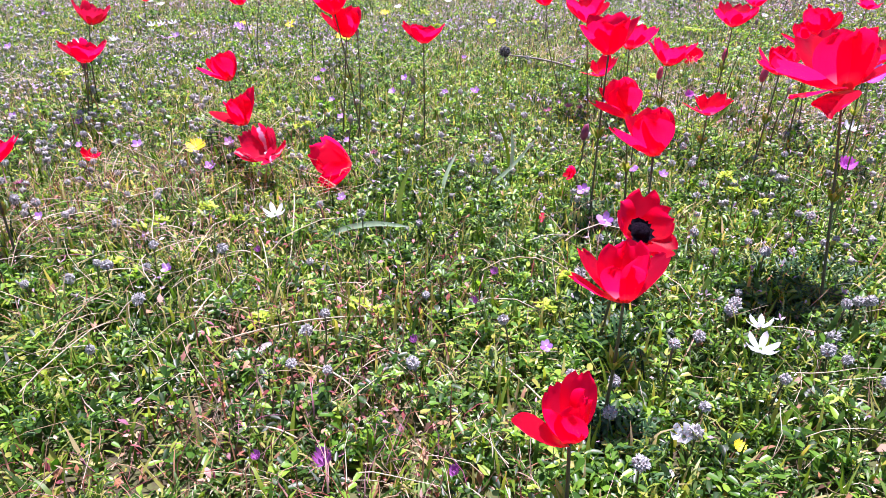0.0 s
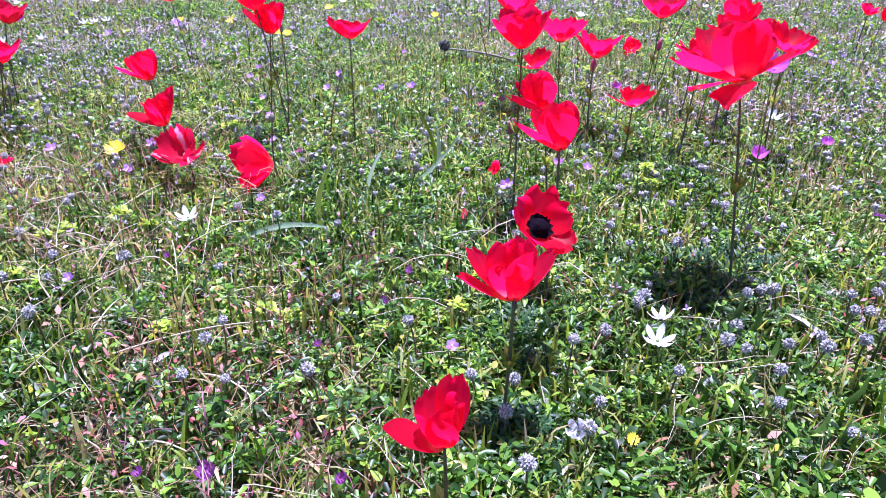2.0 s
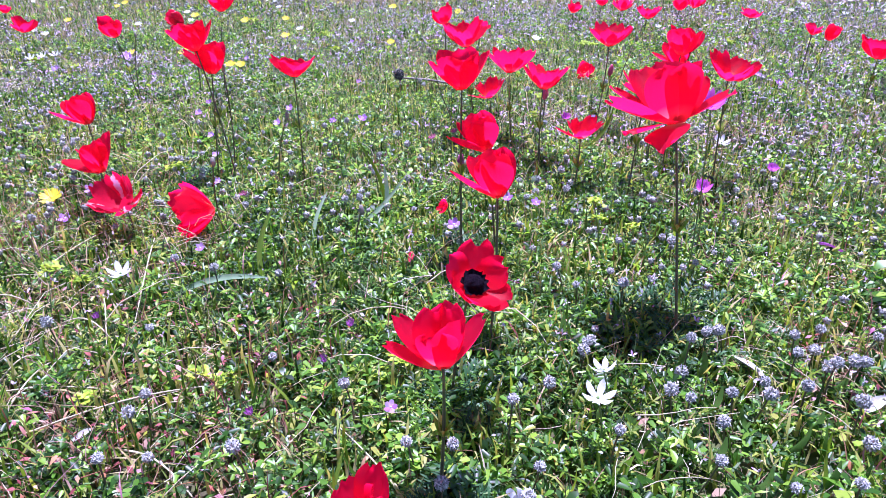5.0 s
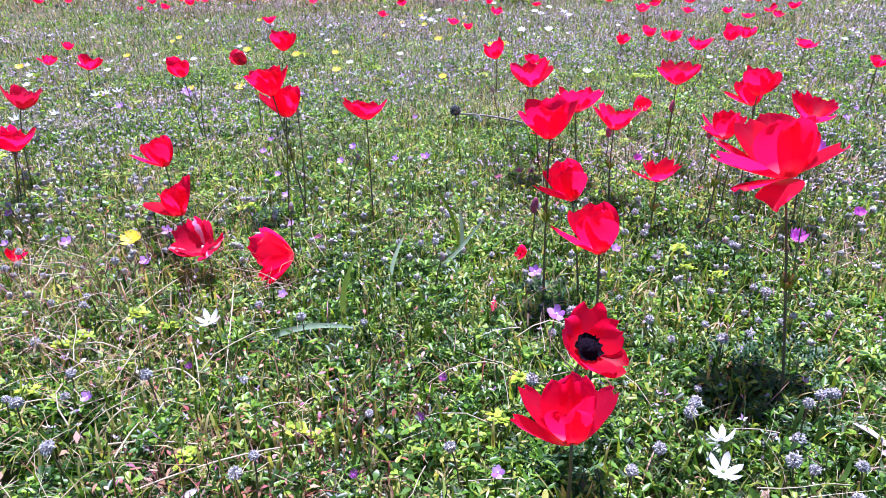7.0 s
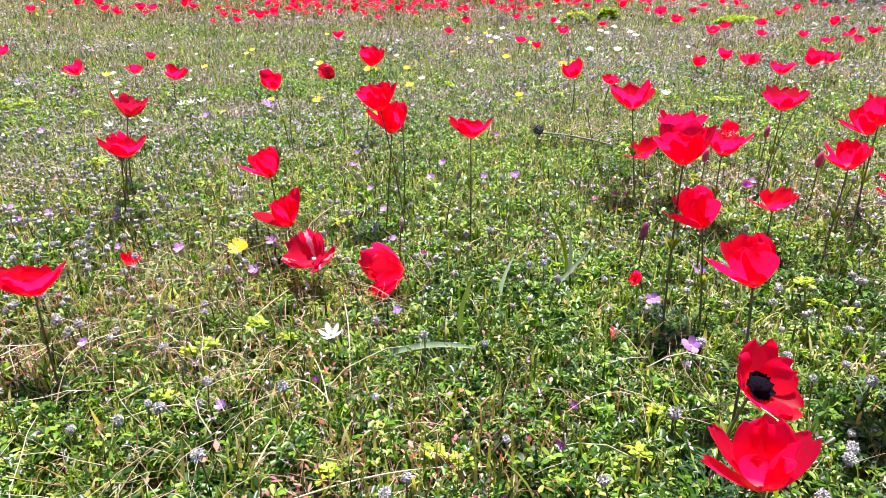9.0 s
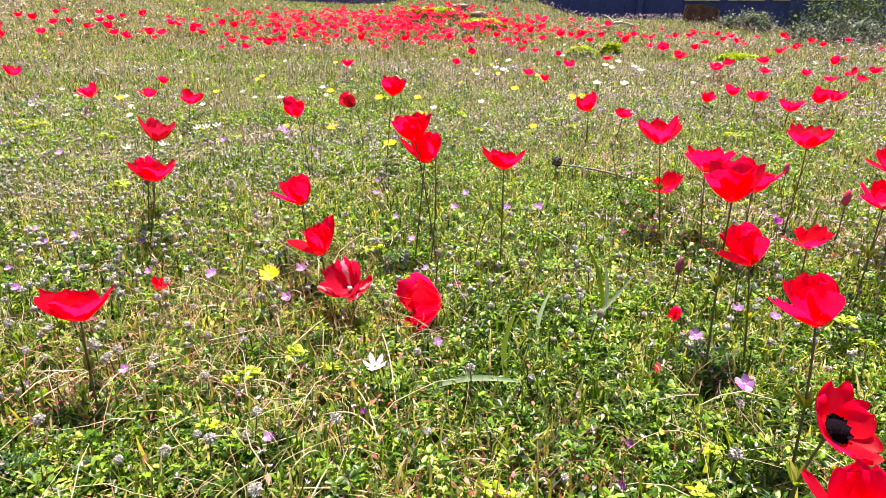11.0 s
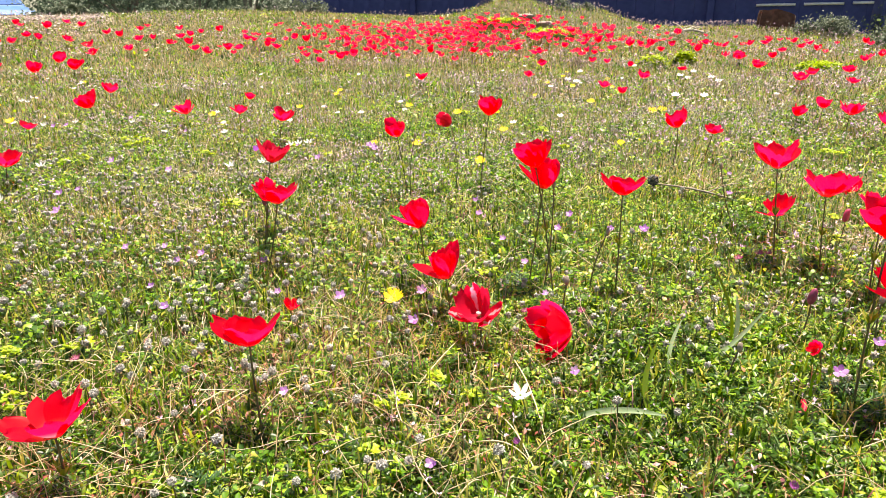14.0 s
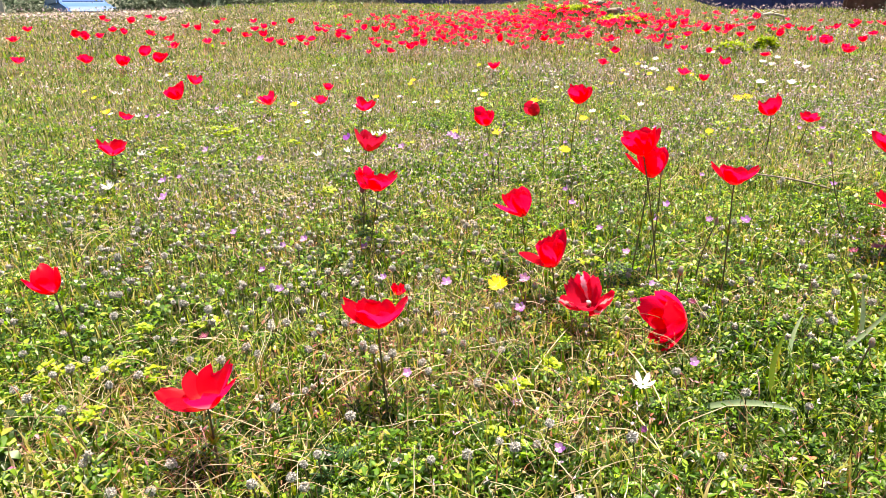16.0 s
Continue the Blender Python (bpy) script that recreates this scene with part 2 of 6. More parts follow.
def pale_foot(m):
    """Anemone petals pale towards the foot and carry faint lengthwise veins."""
    nt = m.node_tree
    bsdf = nt.nodes["Principled BSDF"]
    colour = bsdf.inputs["Base Color"].links[0].from_socket
    users = [k.to_socket for k in colour.links]
    coord = nt.nodes.new("ShaderNodeTexCoord")
    far = nt.nodes.new("ShaderNodeVectorMath")
    far.operation = "LENGTH"
    nt.links.new(coord.outputs["Object"], far.inputs[0])
    fade = nt.nodes.new("ShaderNodeMapRange")
    fade.inputs[1].default_value, fade.inputs[2].default_value = 0.12, 0.24
    fade.inputs[3].default_value, fade.inputs[4].default_value = 0.55, 0.0
    nt.links.new(far.outputs["Value"], fade.inputs[0])
    squeeze = nt.nodes.new("ShaderNodeMapping")
    squeeze.inputs["Scale"].default_value = (2.0, 34.0, 2.0)
    nt.links.new(coord.outputs["Object"], squeeze.inputs[0])
    vein = nt.nodes.new("ShaderNodeTexNoise")
    vein.inputs["Scale"].default_value = 1.0
    vein.inputs["Detail"].default_value = 3
    nt.links.new(squeeze.outputs[0], vein.inputs["Vector"])
    dim = nt.nodes.new("ShaderNodeMapRange")
    dim.inputs[1].default_value, dim.inputs[2].default_value = 0.35, 0.62
    dim.inputs[3].default_value, dim.inputs[4].default_value = 0.93, 1.0
    nt.links.new(vein.outputs["Fac"], dim.inputs[0])
    veined = nt.nodes.new("ShaderNodeMix")
    veined.data_type, veined.blend_type = "RGBA", "MULTIPLY"
    veined.inputs[0].default_value = 1.0
    mix = nt.nodes.new("ShaderNodeMix")
    mix.data_type = "RGBA"
    mix.inputs[7].default_value = (0.95, 0.22, 0.16, 1)
    nt.links.new(colour, veined.inputs[6])
    nt.links.new(dim.outputs[0], veined.inputs[7])
    nt.links.new(veined.outputs[2], mix.inputs[6])
    nt.links.new(fade.outputs[0], mix.inputs[0])
    for u in users:
        nt.links.new(mix.outputs[2], u)


pale_foot(M_PETAL)
streaked(M_STRIPED)


# ---- the lie of the land ----
def lie(x, y):
    """Height of the meadow: level underfoot, then a slope that climbs to a crest some ten metres off, steeper towards minus x."""
    x, y = np.asarray(x, float), np.asarray(y, float)
    s = np.maximum(0, np.hypot(x - 0.4, y + 0.2) - 1.5)
    k = 0.0039 * np.minimum(s, 8.5) ** 2.3 * np.where(x > 0.4, 1 - 0.8 * np.tanh((x - 0.4) / 4), 1 - 0.06 * np.tanh((x - 0.4) / 3.5))
    for h, mx, my, wx, wy in ((0.14, -0.1, 9.6, 0.9, 1.5), (0.18, -0.28, 10.1, 0.5, 1.0), (0.17, 0.98, 10.2, 0.5, 0.9), (0.12, -4.8, 10.1, 2.6, 1.2), (0.15, 3.5, 10.0, 1.35, 1.2)):
        k += h * np.exp(-(((x - mx) / wx) ** 2) - ((y - my) / wy) ** 2)
    return k + (0.02 * np.clip(s - 8.5, 0, 6) - 0.03 * np.clip(s - 17, 0, 23)) / (1 + 0.25 * np.maximum(x, 0))


def soft_noise(x, y, scale, seed):
    """Smooth noise between about 0 and 1, for patches of growth."""
    r = np.random.RandomState(seed)
    v = np.zeros_like(x)
    for _ in range(7):
        a, k, p = r.uniform(0, 6.283), scale * r.uniform(0.5, 1.6), r.uniform(0, 6.283)
        v += np.sin((x * math.cos(a) + y * math.sin(a)) * k + p)
    return 0.5 + v / 7


def mesh_from(name, verts, faces, mat, smooth=False):
    me = bpy.data.meshes.new(name)
    me.from_pydata([tuple(v) for v in verts], [], faces)
    me.materials.append(mat)
    if smooth:
        me.polygons.foreach_set("use_smooth", [True] * len(me.polygons))
    me.update()
    return me


def big_mesh(name, verts, tris, mat):
    """A mesh of many triangles straight from arrays."""
    me = bpy.data.meshes.new(name)
    me.vertices.add(len(verts))
    me.vertices.foreach_set("co", np.asarray(verts, np.float32).ravel())
    n = len(tris)
    me.loops.add(n * 3)
    me.loops.foreach_set("vertex_index", np.asarray(tris, np.int32).ravel())
    me.polygons.add(n)
    me.polygons.foreach_set("loop_start", np.arange(0, n * 3, 3, dtype=np.int32))
    me.materials.append(mat)
    me.update(calc_edges=True)
    return me


def strew(templates, pos, yaw, lean, size, rng):
    """Arrays of vertices and triangles: copies of the templates at pos, turned by yaw, leaning by lean, scaled by size."""
    pick = rng.randint(0, len(templates), len(pos))
    vs, fs, base = [], [], 0
    for k, (tv, tf) in enumerate(templates):
        sel = pick == k
        if not sel.any():
            continue
        p, a, l, s = pos[sel], yaw[sel], lean[sel], size[sel]
        tv, tf = np.asarray(tv, float), np.asarray(tf)
        ca, sa, cl, sl = np.cos(a), np.sin(a), np.cos(l), np.sin(l)
        x = tv[None, :, 0] * cl[:, None] + tv[None, :, 2] * sl[:, None]
        z = -tv[None, :, 0] * sl[:, None] + tv[None, :, 2] * cl[:, None]
        y = np.repeat(tv[None, :, 1], len(p), 0)
        v = np.stack([x * ca[:, None] - y * sa[:, None], x * sa[:, None] + y * ca[:, None], z], -1) * s[:, None, None] + p[:, None, :]
        vs.append(v.reshape(-1, 3))
        fs.append((tf[None] + (base + np.arange(len(p)) * len(tv))[:, None, None]).reshape(-1, 3))
        base += len(p) * len(tv)
    return np.concatenate(vs), np.concatenate(fs)


def sector(d0, d1, n, rng, a0=-62.0, a1=52.0):
    """n places at random in a ring sector of the meadow about the path."""
    d = np.sqrt(rng.uniform(d0 * d0, d1 * d1, n))
    wide = np.clip(40 * (1.3 - d), 0, 45)
    a = np.radians(a0 - wide + (a1 - a0 + 2 * wide) * rng.uniform(0, 1, n))
    return 0.40 + d * np.sin(a), -0.25 + d * np.cos(a), d


# ground: one sheet to the horizon
rs = np.concatenate([np.linspace(0.0, 12, 90), np.geomspace(12.4, 900, 50)])
na = 144
gx = 0.4 + rs[:, None] * np.cos(np.arange(na) / na * 2 * np.pi)[None]
gy = -0.25 + rs[:, None] * np.sin(np.arange(na) / na * 2 * np.pi)[None]
gz = lie(gx, gy)
gz = np.minimum(gz, 2.6) - 0.004 + 0.012 * (soft_noise(gx, gy, 9, 5) - 0.5) + 0.03 * (soft_noise(gx, gy, 2.2, 6) - 0.5) * np.clip(np.hypot(gx, gy) / 6, 0, 1)
gv = np.stack([gx, gy, gz], -1).reshape(-1, 3)
gf = []
for i in range(len(rs) - 1):
    for j in range(na):
        a, b = i * na + j, i * na + (j + 1) % na
        gf += [(a, a + na, b + na), (a, b + na, b)]
ground = new("ground", big_mesh("ground", gv, np.array(gf), M_SOIL))
ground.data.polygons.foreach_set("use_smooth", np.ones(len(gf), bool))
tagged(ground, "brown meadow soil under low green growth", "ground", kind="structure")

# ---- growth that nobody could count ----
LEAFLET = ([(0, 0, 0), (0.42, 0.19, 0.09), (0.84, 0.23, 0.06), (1.0, 0.0, -0.05), (0.86, -0.22, 0.06), (0.44, -0.20, 0.09), (0.52, 0, 0.0)],
           [(6, 0, 5), (6, 5, 4), (6, 4, 3), (6, 3, 2), (6, 2, 1), (6, 1, 0)])
ROUND = ([(0, 0, 0), (0.3, 0.34, 0.08), (0.75, 0.36, 0.05), (1.0, 0.0, -0.04), (0.75, -0.36, 0.05), (0.3, -0.34, 0.08), (0.5, 0, 0)],
         [(6, 0, 5), (6, 5, 4), (6, 4, 3), (6, 3, 2), (6, 2, 1), (6, 1, 0)])
PAD = ([(0, 0, 0), (0.62, 0.27, 0.10), (0.60, -0.27, 0.08), (0.98, 0.10, -0.02), (0.96, -0.12, -0.05)], [(0, 2, 1), (1, 2, 3), (2, 4, 3)])
SLIM = ([(0, 0, 0), (0.35, 0.11, 0.10), (0.35, -0.11, 0.10), (0.75, 0.09, 0.12), (0.75, -0.09, 0.12), (1, 0, 0.05)], [(0, 2, 1), (1, 2, 3), (2, 4, 3), (3, 4, 5)])
SLIVER = ([(0, 0, 0), (0.45, 0.11, 0.11), (0.5, -0.11, 0.10), (1, 0, 0.05)], [(0, 2, 1), (1, 2, 3)])


def lobed(seed):
    """A small feathered leaf: a midrib with pairs of narrow lobes, in one piece."""
    r = random.Random(seed)
    v, t = [], []
    xs = (0.0, 0.22, 0.34, 0.44, 0.54, 0.64, 0.74, 0.84, 0.92)
    for x in xs:
        w = 0.018 * (1.1 - x)
        v += [(x, w, 0.05 * math.sin(3 * x)), (x, -w, 0.05 * math.sin(3 * x))]
    for i in range(len(xs) - 1):
        o = 2 * i
        t += [(o, o + 1, o + 3), (o, o + 3, o + 2)]
    v.append((1.08, 0, -0.04))
    t.append((16, 17, 18))
    for i in (1, 3, 5, 7):
        for s, side in ((0, 1), (1, -1)):
            l = 0.46 * (1.25 - xs[i]) * r.uniform(0.75, 1.2)
            n = len(v)
            v += [(xs[i] + 0.42 * l, side * 0.62 * l, 0.09), (xs[i] + 0.75 * l, side * l, 0.04)]
            t += [(2 * i + s, 2 * i + 2 + s, n), (2 * i + 2 + s, n + 1, n)]
    return v, t


def blade(seed, bend, w):
    """A bent blade of grass, a unit long, growing up from the origin."""
    r = random.Random(seed)
    v, x, z, a = [], 0.0, 0.0, r.uniform(0, 0.25)
    for k in range(4):
        ww = w * (1, 0.9, 0.6, 0)[k]
        v += [(x, ww, z), (x, -ww, z)] if k < 3 else [(x, 0, z)]
        x, z, a = x + math.sin(a) / 3, z + math.cos(a) / 3, a + bend
    return v, [(0, 1, 2), (1, 3, 2), (2, 3, 4), (3, 5, 4), (4, 5, 6)]


def reed(seed, bend, w):
    """A cheap bent blade for the slope."""
    r = random.Random(seed)
    a = r.uniform(0, 0.3)
    x, z = math.sin(a) * 0.55, math.cos(a) * 0.55
    return [(0, w, 0), (0, -w, 0), (x, w * 0.8, z), (x, -w * 0.8, z), (x + math.sin(a + bend) * 0.45, 0, z + math.cos(a + bend) * 0.45)], [(0, 1, 3), (0, 3, 2), (2, 3, 4)]


def straw(seed, w):
    """A long dry stalk with a wandering bend, three-sided."""
    r = random.Random(seed)
    v, t, x, y, z, a, b = [], [], 0.0, 0.0, 0.0, r.uniform(0.9, 1.5), 0.0
    for k in range(5):
        ww = w * (1 - k / 6)
        v += [(x, y + ww, z), (x, y - ww, z), (x, y, z + 1.6 * ww)]
        if k:
            o = 3 * (k - 1)
            for i in range(3):
                j = (i + 1) % 3
                t += [(o + i, o + j, o + 3 + j), (o + i, o + 3 + j, o + 3 + i)]
        x, y, z = x + math.sin(a) * math.cos(b) / 4, y + math.sin(a) * math.sin(b) / 4, z + math.cos(a) / 4
        a, b = a + r.uniform(-0.15, 0.48), b + r.uniform(-0.4, 0.4)
    return v, t


def merged(pieces):
    """One template out of (vertices, triangles, pose) pieces."""
    v, t = [], []
    for pv, pt, m in pieces:
        o = len(v)
        v += [tuple(m @ Vector(p)) for p in pv]
        t += [tuple(o + i for i in q) for q in pt]
    return v, t


def lance(width, droop):
    """A pointed oval leaf with a keel, a unit long along x."""
    v, t = [], []
    for u, w in ((0.0, 0.22), (0.28, 0.95), (0.62, 0.85)):
        z = 0.25 * u - droop * u * u
        v += [(u, w * width, z + 0.10 * width), (u, 0, z - 0.12 * width), (u, -w * width, z + 0.10 * width)]
    v.append((1, 0, 0.25 - droop))
    for o in (0, 3):
        t += [(o, o + 1, o + 4), (o, o + 4, o + 3), (o + 1, o + 2, o + 5), (o + 1, o + 5, o + 4)]
    return v, t + [(6, 7, 9), (7, 8, 9)]


def thread(a, b, w):
    """A thin two-sided stalk between two points."""
    a, b = Vector(a), Vector(b)
    s = (b - a).cross(Vector((0.3, 0.2, 1))).normalized() * w
    return [tuple(a + s), tuple(a - s), tuple(b)], [(0, 1, 2)]


def clover(seed, n=7, fine=True):
    """A tuft of three-leaved clover on slender stalks, a unit tall."""
    r, out, one = random.Random(seed), [], Matrix.Identity(4)
    for k in range(n):
        a, lean, h = r.uniform(0, 6.283), r.uniform(0.1, 0.95), r.uniform(0.55, 1.0)
        top = Vector((math.cos(a) * math.sin(lean) * h, math.sin(a) * math.sin(lean) * h, math.cos(lean) * h))
        out.append((*thread((0, 0, 0), top, 0.02), one))
        for q in range(3):
            s = r.uniform(0.28, 0.45)
            out.append((*((LEAFLET, SLIVER)[(seed + k) % 5 > 2] if fine else PAD), Matrix.Translation(top) @ pose(0, 0, 0, 0, r.uniform(-40, 15), 120 * q + r.uniform(-20, 20) + math.degrees(a)) @ Matrix.Scale(s, 4)))
    return merged(out)


def rosette(seed, n=8):
    """A rosette of pointed leaves that rise and bend outwards."""
    r, out = random.Random(seed), []
    for k in range(n):
        out.append((*lance(r.uniform(0.10, 0.19), r.uniform(0.1, 0.5)), pose(0, 0, 0, 0, -r.uniform(15, 78), 360 * k / n + r.uniform(-20, 20)) @ Matrix.Scale(r.uniform(0.6, 1.05), 4)))
    return merged(out)


def sprig(seed, whorls=4):
    """An upright herb: a leaning stalk with whorls of narrow leaves."""
    r, one = random.Random(seed), Matrix.Identity(4)
    lean = Vector((r.uniform(-0.5, 0.5), r.uniform(-0.5, 0.5), 1)).normalized()
    out = [(*thread((0, 0, 0), lean, 0.022), one)]
    for k in range(whorls):
        p = lean * (0.3 + 0.7 * k / (whorls - 1))
        for q in range(4):
            out.append((*SLIVER, Matrix.Translation(p) @ pose(0, 0, 0, 0, -r.uniform(0, 50), 90 * q + 31 * k + r.uniform(-15, 15)) @ Matrix.Scale(r.uniform(0.28, 0.46) * (1.15 - 0.12 * k), 4)))
    return merged(out)


def feather(seed):
    """A rosette of finely cut leaves."""
    r = random.Random(seed)
    return merged([(*lobed(seed * 7 + k), pose(0, 0, 0, 0, -r.uniform(20, 65), 72 * k + r.uniform(-20, 20)) @ Matrix.Scale(r.uniform(0.7, 1.1), 4)) for k in range(5)])


FLAKE = ([(0, 0, 0), (0.5, 0.22, 0.15), (1, 0.05, 0.02), (0.55, -0.2, -0.05)], [(0, 3, 1), (1, 3, 2)])


def growth(name, label, category, templates, mat, rings, seed, lean, deep, keep=None, z_off=0.0):
    """Strews a kind of growth over the rings (near, far, number, size) of the meadow as one object."""
    rng = np.random.RandomState(seed)
    allv, allt, base = [], [], 0
    for d0, d1, n, size in rings:
        x, y, d = sector(d0, d1, n, rng)
        if keep is not None:
            k = rng.uniform(0, 1, n) < keep(x, y)
            x, y, d = x[k], y[k], d[k]
        s = size * rng.uniform(0.6, 1.35, len(x))
        z = lie(x, y) + z_off + deep * (0.4 + 0.8 * soft_noise(x, y, 14, seed + 50)) * rng.uniform(0, 1, len(x)) * np.clip(0.8 + d * 0.12, 0, 1.6)
        v, t = strew(templates, np.stack([x, y, z], -1), rng.uniform(0, 6.283, len(x)), rng.uniform(lean[0], lean[1], len(x)), s, rng)
        allv.append(v)
        allt.append(t + base)
        base += len(v)
    ob = new(name, big_mesh(name, np.concatenate(allv), np.concatenate(allt), mat))
    return tagged(ob, label, category, kind="stuff")


GREEN_SPOTS = ((0.56, 0.50, 0.24), (0.28, 0.82, 0.20), (0.92, 0.42, 0.20), (0.02, 0.27, 0.16), (0.66, 0.24, 0.12), (0.10, 0.05, 0.14), (0.62, 0.02, 0.12), (-0.30, 0.62, 0.22), (0.95, 0.85, 0.25), (-0.45, 1.35, 0.25))
DRY_SPOTS = ((0.06, 0.50, 0.13), (0.30, 0.14, 0.12), (0.42, 0.06, 0.14), (0.48, -0.03, 0.12), (0.62, 0.88, 0.14), (-0.13, 0.72, 0.14), (0.48, 0.24, 0.13), (0.86, 0.09, 0.13), (0.95, 0.20, 0.10), (0.74, 0.08, 0.08), (-0.50, 0.80, 0.18), (0.14, 1.10, 0.22), (-0.22, 0.42, 0.12))


def wet(x, y):
    """How green the meadow is at a place, 0 to 1."""
    w = 0.5 + 1.9 * (soft_noise(x, y, 6, 21) - 0.5) + 1.3 * (soft_noise(x, y, 17, 22) - 0.5)
    for spots, k in ((GREEN_SPOTS, 0.65), (DRY_SPOTS, -0.72)):
        for sx, sy, sr in spots:
            w = w + k * np.exp(-((x - sx) ** 2 + (y - sy) ** 2) / (sr * sr))
    return np.clip(w, 0, 1)


def lush(x, y):
    return 0.42 + 0.58 * wet(x, y)


def dry(x, y):
    return np.clip(0.95 - 0.95 * wet(x, y), 0.08, 0.75)


growth("clover_tufts", "dense bright green clover tufts carpeting the meadow soil", "ground cover", [clover(k, 8) for k in range(8)], M_LEAF,
       [(0.15, 1.0, 4300, 0.0210)], 61, (-0.35, 0.35), 0.010, lush)
growth("far_clover_tufts", "green clover tufts carpeting the meadow further off", "ground cover", [clover(k + 20, 4, False) for k in range(8)], M_LEAF,
       [(1.0, 2.0, 6500, 0.0245), (2.0, 3.5, 3800, 0.031)], 62, (-0.35, 0.35), 0.008, lush)
growth("leaf_rosettes", "rosettes of pointed green leaves in the turf", "ground cover", [rosette(k, 5 + k % 3) for k in range(6)], M_LEAF,
       [(0.15, 1.0, 1700, 0.018), (1.0, 2.0, 700, 0.021)], 63, (-0.25, 0.25), 0.004)
growth("herb_sprigs", "upright herb sprigs with whorls of narrow leaves", "ground cover", [sprig(k, 3 + k % 3) for k in range(7)], M_GRASS,
       [(0.15, 1.0, 4200, 0.023), (1.0, 2.0, 5200, 0.025), (2.0, 3.5, 2600, 0.030)], 64, (-0.5, 0.5), 0.006, lush)
growth("feathered_rosettes", "finely cut green leaf rosettes among the grass", "ground cover", [feather(k) for k in range(4)], M_GREY_LEAF,
       [(0.15, 1.0, 820, 0.021), (1.0, 2.0, 260, 0.025)], 65, (-0.2, 0.2), 0.006)
growth("clover_leaves", "small loose green leaves low over the soil", "ground cover", [LEAFLET, SLIM, SLIM], M_LEAF,
       [(0.15, 1.0, 10500, 0.0088), (1.0, 2.0, 20000, 0.0108)], 1, (-1.1, 0.5), 0.026, lush)
growth("slope_leaves", "small green leaves of low herbs on the slope", "ground cover", [SLIVER, FLAKE], M_LEAF,
       [(2.0, 3.5, 44000, 0.0155), (3.5, 6.0, 44000, 0.023), (6.0, 12.0, 46000, 0.040)], 71, (-1.1, 0.5), 0.024, lush)
growth("meadow_grass", "short bent green grass blades over the meadow", "grass", [blade(1, 0.25, 0.046), blade(2, 0.45, 0.040), blade(3, 0.1, 0.050), blade(4, 0.6, 0.046)], M_GRASS,
       [(0.15, 1.0, 15500, 0.033), (1.0, 1.4, 7600, 0.033)], 3, (-0.8, 0.9), 0.010)
growth("slope_grass", "green and straw grass blades on the climbing slope", "grass", [reed(1, 0.6, 0.040), reed(2, 0.9, 0.045), reed(3, 0.3, 0.045)], M_GRASS,
       [(1.4, 2.0, 14000, 0.033), (2.0, 3.5, 22000, 0.030), (3.5, 6.0, 22000, 0.038), (6.0, 12.0, 16000, 0.056)], 73, (-1.1, 1.2), 0.010)
TUSSOCK = [([(0, 0.07, 0), (0, -0.07, 0), (0.3, 0.01, 1)], [(0, 1, 2)]), ([(0, 0.09, 0), (0.05, -0.06, 0), (-0.25, 0.05, 0.8)], [(0, 1, 2)]), ([(0, 0.06, 0), (0, -0.09, 0.05), (0.7, 0.0, 0.6)], [(0, 1, 2)])]
growth("far_turf", "short dense green and parched turf on the upper slope and crest", "grass", TUSSOCK, M_TURF,
       [(2.6, 4.0, 20000, 0.026), (4.0, 6.5, 52000, 0.034), (6.5, 11.5, 100000, 0.046)], 75, (-0.9, 0.9), 0.012)
growth("far_turf_leaves", "low dark green leaves in the turf of the upper slope", "ground cover", TUSSOCK, M_LEAF,
       [(4.0, 6.5, 22000, 0.030), (6.5, 11.5, 40000, 0.042)], 76, (-1.1, 1.1), 0.010, lush)
growth("dry_stalks", "straw-coloured dead grass stalks lying over the meadow", "dry grass", [straw(k, 0.0065 + 0.0012 * (k % 4)) for k in range(12)], M_STRAW,
       [(0.15, 1.0, 3400, 0.048), (1.0, 2.0, 4200, 0.046), (2.0, 3.5, 1400, 0.055)], 4, (-0.4, 0.30), 0.034, dry, 0.006)
# tangles of long dry stalks
rng = np.random.RandomState(101)
tx, ty = [], []
for _ in range(30):
    cx, cy = (rng.uniform(-0.35, 0.5), rng.uniform(0.1, 0.9)) if rng.uniform() < 0.7 else (rng.uniform(-0.9, 1.2), rng.uniform(0.3, 1.6))
    k = rng.randint(14, 34)
    tx.append(rng.normal(cx, 0.05, k))
    ty.append(rng.normal(cy, 0.04, k))
tx, ty = np.concatenate(tx), np.concatenate(ty)
tv, tt = strew([straw(k + 40, 0.0055 + 0.001 * (k % 4)) for k in range(12)], np.stack([tx, ty, lie(tx, ty) + rng.uniform(0.008, 0.042, len(tx))], -1), rng.uniform(0, 6.283, len(tx)), rng.uniform(-0.35, 0.25, len(tx)), rng.uniform(0.04, 0.10, len(tx)), rng)
tagged(new("straw_tangles", big_mesh("straw_tangles", tv, tt, M_STRAW)), "tangles of long pale dry stalks on the turf", "dry grass", kind="stuff")
growth("dead_stems", "thin reddish-brown dead stems standing among the leaves", "dry stems", [blade(31, 0.15, 0.017), blade(32, 0.3, 0.019), blade(33, 0.05, 0.016)], M_LITTER,
       [(0.15, 1.0, 2300, 0.033), (1.0, 2.0, 4000, 0.033), (2.0, 3.5, 2400, 0.034)], 66, (-0.8, 0.8), 0.012)
